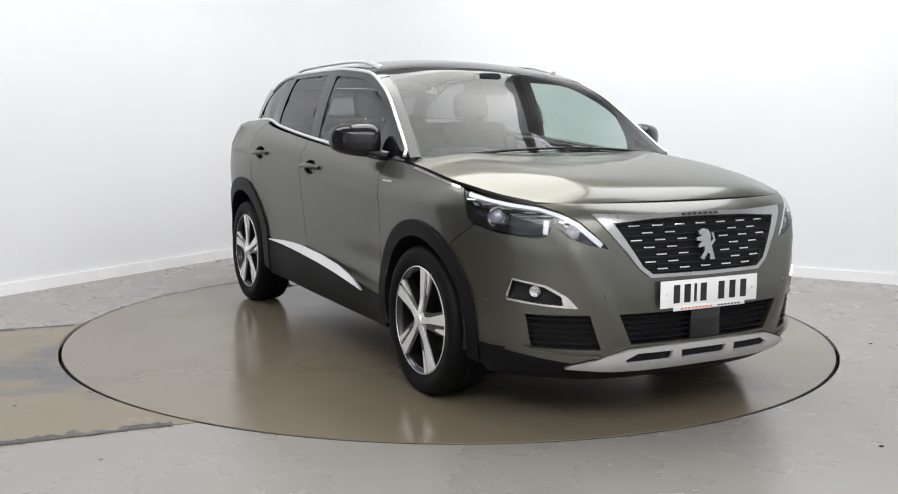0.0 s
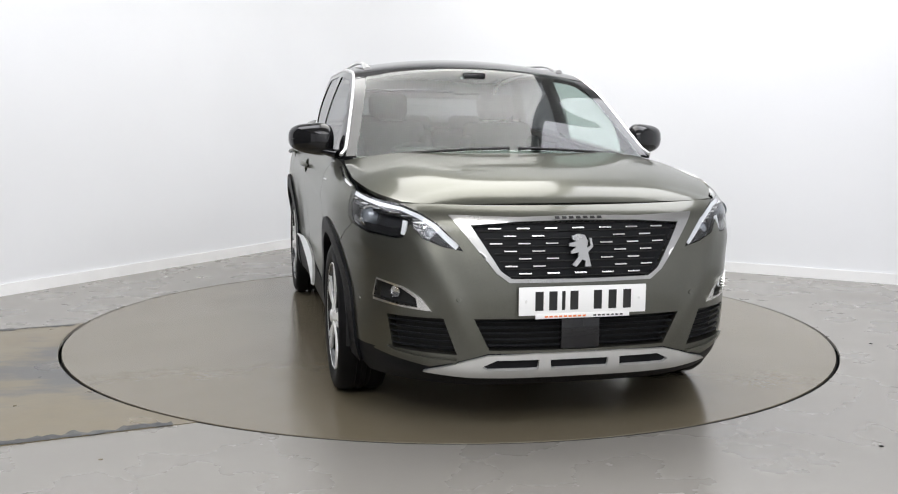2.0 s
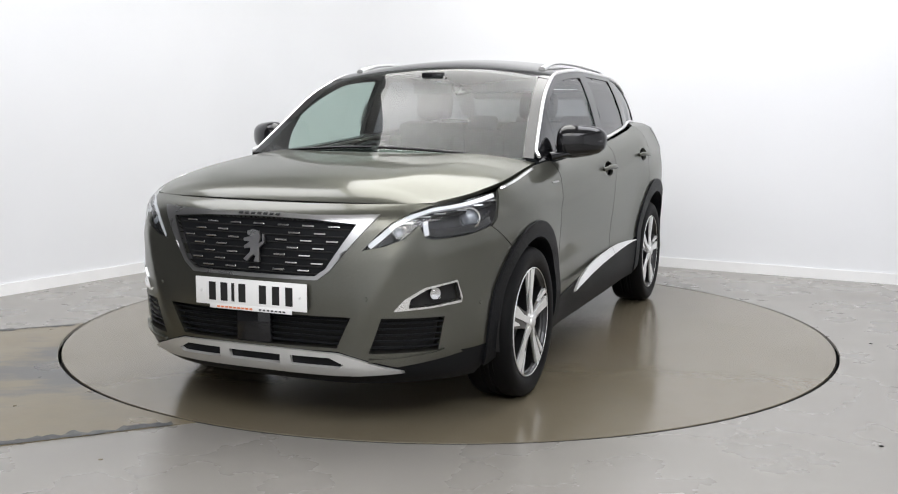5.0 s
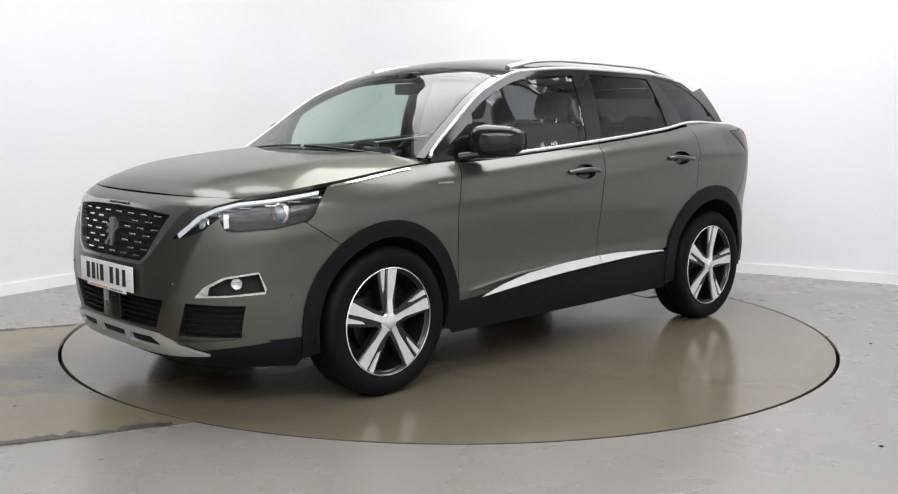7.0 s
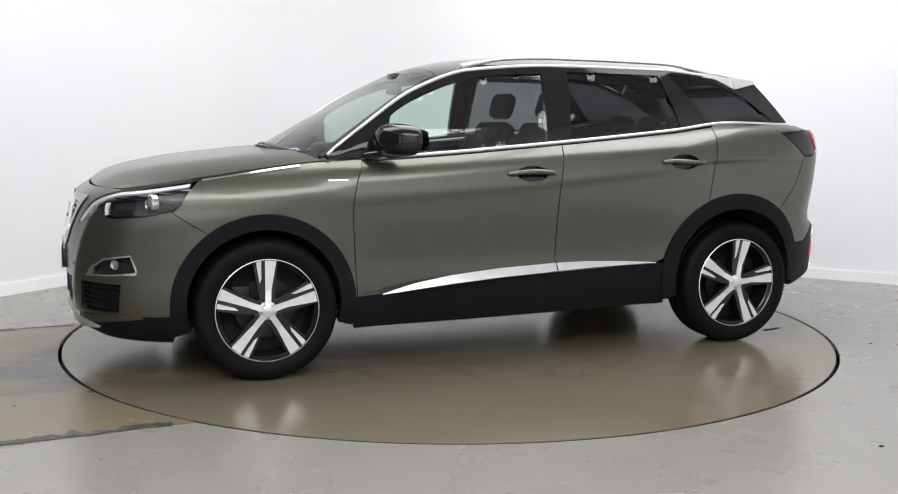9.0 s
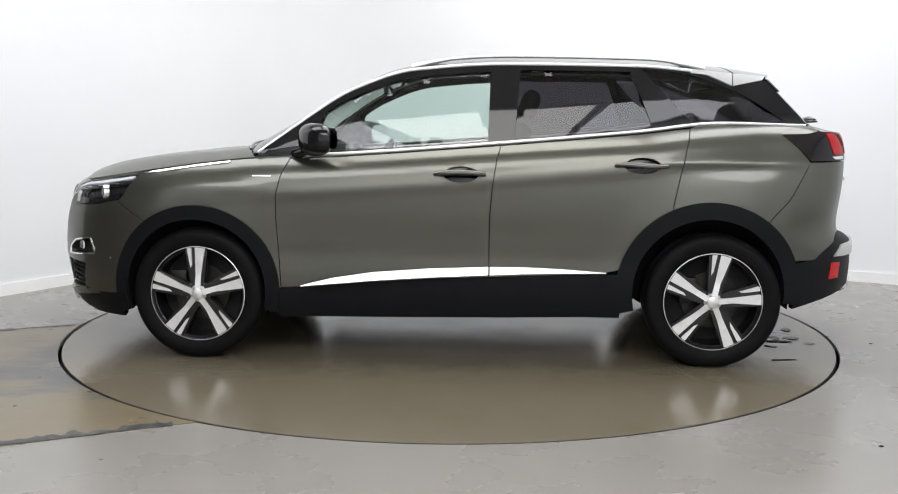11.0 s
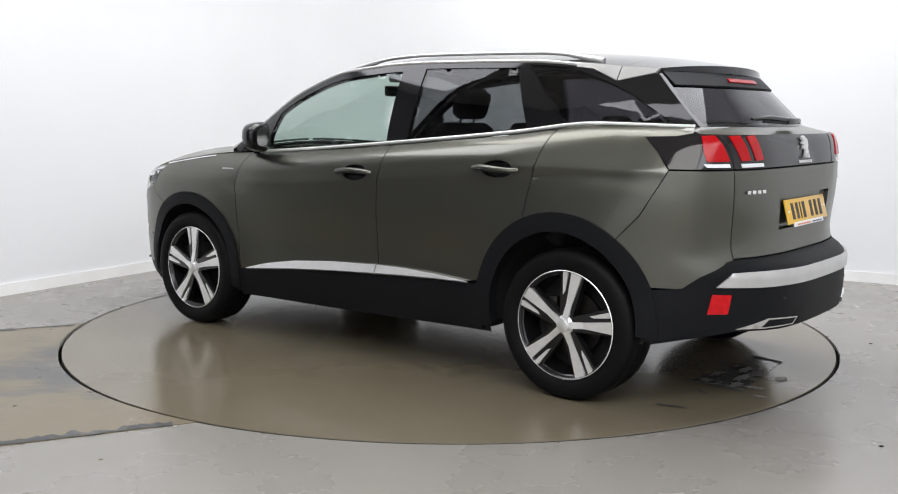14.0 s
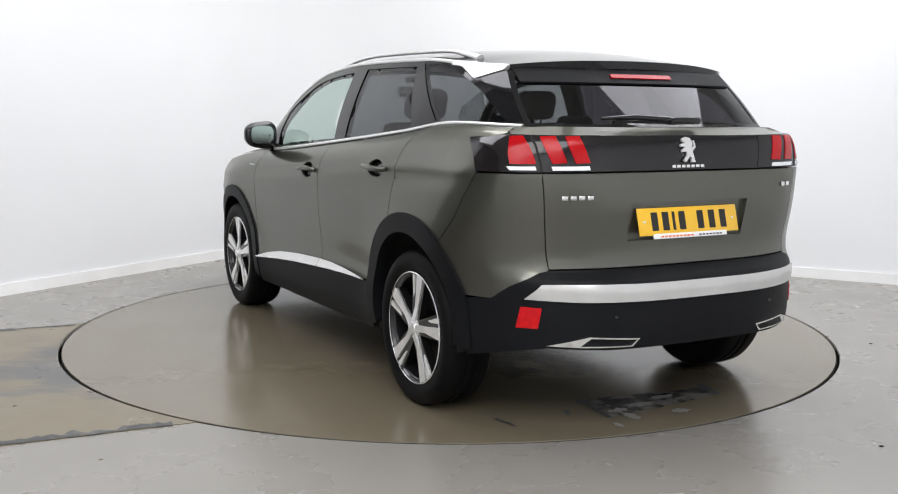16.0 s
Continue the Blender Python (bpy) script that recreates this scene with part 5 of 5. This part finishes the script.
front_seat(0.36)
front_seat(-0.36)
bm = bmesh.new()
pad(bm, (-0.85, 0, 0.66), (0.5, 1.14, 0.16))
bench = link("rear_bench", bm, CLOTH, car, "dark cloth rear bench")
lean = Matrix.Translation((-1.12, 0, 0.70)) @ pose(0, 0, 0, 0, -20, 0)
for y, w in ((0.36, 0.52), (-0.36, 0.52), (0, 0.22)):
    bm = bmesh.new()
    pad(bm, (0, y, 0.25), (0.13, w, 0.56), lean)
    part("bench_back", bm, CLOTH, bench)
    bm = bmesh.new()
    pad(bm, (0, y, 0.585), (0.09, 0.24 if w > 0.3 else 0.2, 0.12), lean, 0.04)
    part("headrest", bm, CLOTH, bench)
boxed("parcel_shelf", (-1.55, 0, 1.13, 0.6, 1.2, 0.02), TRIM, car)
for sd in (1, -1):
    boxed("door_card", (0.3, sd * 0.79, 0.82, 1.0, 0.05, 0.5), TRIM, car, "", None, 0.02)
    boxed("door_card", (-0.57, sd * 0.76, 0.86, 0.6, 0.05, 0.55), TRIM, car, "", None, 0.02)

# ---- wheels ----
WR, RR, HUB_Z = 0.352, 0.255, 0.352
TYRE_PROFILE = [(RR - 0.012, 0.09), (RR + 0.004, 0.102), (RR + 0.03, 0.113), (WR - 0.035, 0.116), (WR - 0.012, 0.106), (WR - 0.002, 0.088)]
for g in (0.062, 0.022, -0.022, -0.062):
    TYRE_PROFILE += [(WR, g + 0.013), (WR - 0.007, g + 0.009), (WR - 0.007, g - 0.009), (WR, g - 0.013)] if abs(g) < 0.05 else [(WR, g)]
TYRE_PROFILE += [(WR - 0.002, -0.088), (WR - 0.012, -0.106), (WR - 0.035, -0.116), (RR + 0.02, -0.112), (RR - 0.012, -0.1)]


def spoke_shape(pts, y0, y1, bm):
    """A flat spoke from a plan in (radial, across), bevelled on its face."""
    f = bm.faces.new([bm.verts.new((a, y1(a), b)) for a, b in pts])
    r = bmesh.ops.extrude_face_region(bm, geom=[f])
    for g in r["geom"]:
        if isinstance(g, bmesh.types.BMVert):
            g.co.y = y0(g.co.x)


def build_wheel(name, x, sd, start):
    m = Matrix.Translation((x, sd * 0.803, HUB_Z)) @ pose(0, 0, 0, 0, 0, 0 if sd > 0 else 180)
    wheel = lathe([(RR - 0.02, 0.085), (RR - 0.005, 0.098), (RR, 0.104), (RR - 0.004, 0.107), (RR - 0.012, 0.1), (RR - 0.018, 0.07), (RR - 0.03, 0.0), (RR - 0.03, -0.1)], RIM, name, car, "alloy wheel with five machined spokes", 72)
    wheel.matrix_local = m
    lathe(TYRE_PROFILE, RUBBER, "tyre", wheel, "black road tyre", 96)
    lathe([(RR - 0.001, 0.1025), (RR + 0.001, 0.1055), (RR - 0.003, 0.1085), (RR - 0.005, 0.105)], POLISHED, "rim_edge", wheel, "", 72)
    lathe([(0.0001, 0.02), (0.15, 0.02), (0.15, 0.0), (0.06, -0.02)], DISC, "brake_disc", wheel, "", 48)
    lathe([(0.0001, -0.03), (RR - 0.03, -0.03)], DARK, "inner_disc", wheel, "", 48)
    boxed("caliper", (0.12, 0.025, 0.05, 0.09, 0.05, 0.14), DISC, wheel, "", None, 0.012)
    face = lambda r: 0.106 + 0.012 * (1 - r / RR) - 0.012 * math.sin(math.pi * min(1, r / RR))
    back = lambda r: face(r) - 0.035
    for k in range(5):
        a = radians(start + 72 * k)
        # seen from outside the car, ahead lies to the left: local x runs backward
        rot = Matrix.Rotation(-a, 4, "Y")
        flip = Matrix.Scale(-1, 4, (1, 0, 0))
        for pts, mat, nm in (
            ([(0.03, -0.015), (0.10, -0.0155), (RR - 0.008, -0.037), (RR - 0.006, 0.018), (0.10, 0.0135), (0.03, 0.015)], POLISHED, "spoke"),
            ([(0.155, 0.034), (RR - 0.008, 0.037), (RR - 0.011, 0.063), (0.135, 0.042)], POLISHED, "spoke_fork"),
        ):
            bm = bmesh.new()
            spoke_shape(pts, back, face, bm)
            bm.transform(flip @ rot if sd > 0 else rot)
            bmesh.ops.recalc_face_normals(bm, faces=bm.faces)
            part(nm, bm, mat, wheel, "machined alloy spoke", False)
        bm = bmesh.new()
        spoke_shape([(0.04, -0.03), (RR - 0.012, -0.046), (RR - 0.012, 0.078), (0.04, 0.036)], lambda r: face(r) - 0.05, lambda r: face(r) - 0.012, bm)
        bm.transform(flip @ rot if sd > 0 else rot)
        bmesh.ops.recalc_face_normals(bm, faces=bm.faces)
        part("spoke_web", bm, RIM, wheel, "dark painted spoke web", False)
    lathe([(0.0001, 0.122), (0.022, 0.121), (0.030, 0.117), (0.033, 0.108), (0.045, 0.1), (0.05, 0.08)], SATIN, "hub_cap", wheel, "", 32)
    for k in range(5):
        a = radians(start + 36 + 72 * k)
        lathe([(0.0001, 0.098), (0.008, 0.098), (0.009, 0.085)], STEEL, "wheel_bolt", wheel, "", 10, Matrix.Translation((0.058 * math.cos(a), 0, 0.058 * math.sin(a))))
    return wheel


build_wheel("wheel", 1.3375, 1, 88)
build_wheel("wheel", -1.385, 1, 78)
build_wheel("wheel", 1.3375, -1, 100)
build_wheel("wheel", -1.385, -1, 85)


# small litter on the floor
def crumb(x, y, r, mat, label):
    bm = bmesh.new()
    bmesh.ops.create_icosphere(bm, subdivisions=2, radius=1)
    for v in bm.verts:
        v.co = v.co * (1 + 0.4 * noise.noise(v.co * 2 + Vector((x, y, 0))))
        v.co = Vector((x + v.co.x * r * 1.6, y + v.co.y * r, 0.35 * r + v.co.z * r * 0.4))
    tagged(link("debris", bm, mat), label, "debris")


crumb(-1.32, -2.49, 0.006, INLAY, "small brown crumb lying on the concrete floor")
crumb(1.735, -2.28, 0.007, DARK, "small black crumb lying on the concrete floor")
crumb(2.46, -0.45, 0.007, DARK, "small black crumb lying on the concrete floor")


# ---- the turn ----
TURN = [(0.0, -61.58), (0.5, -63.15), (1.0, -66.55), (1.5, -71.27), (2.0, -77.35), (2.5, -83.24), (3.0, -89.14), (3.5, -95.05), (4.0, -100.96), (4.5, -106.88), (5.0, -112.79), (5.2, -115.16),
        (6.2, -126.98), (7.3, -139.98), (8.0, -148.23), (8.5, -154.12), (9.0, -160.0), (10.2, -174.08), (11.3, -186.93), (12.0, -195.08), (12.5, -200.89), (13.0, -206.69), (13.5, -212.48), (14.0, -218.28), (14.5, -224.08), (15.0, -229.89), (15.5, -235.7), (16.0, -241.51)]
SEAT = Matrix.Translation((-0.045, 0.0508, 0.0))


def motions():
    walk(turntable, [(t, pose(0, 0, 0, 0, 0, a)) for t, a in TURN])
    walk(car, [(t, pose(0, 0, 0, 0, 0, a) @ SEAT) for t, a in TURN])


motions()
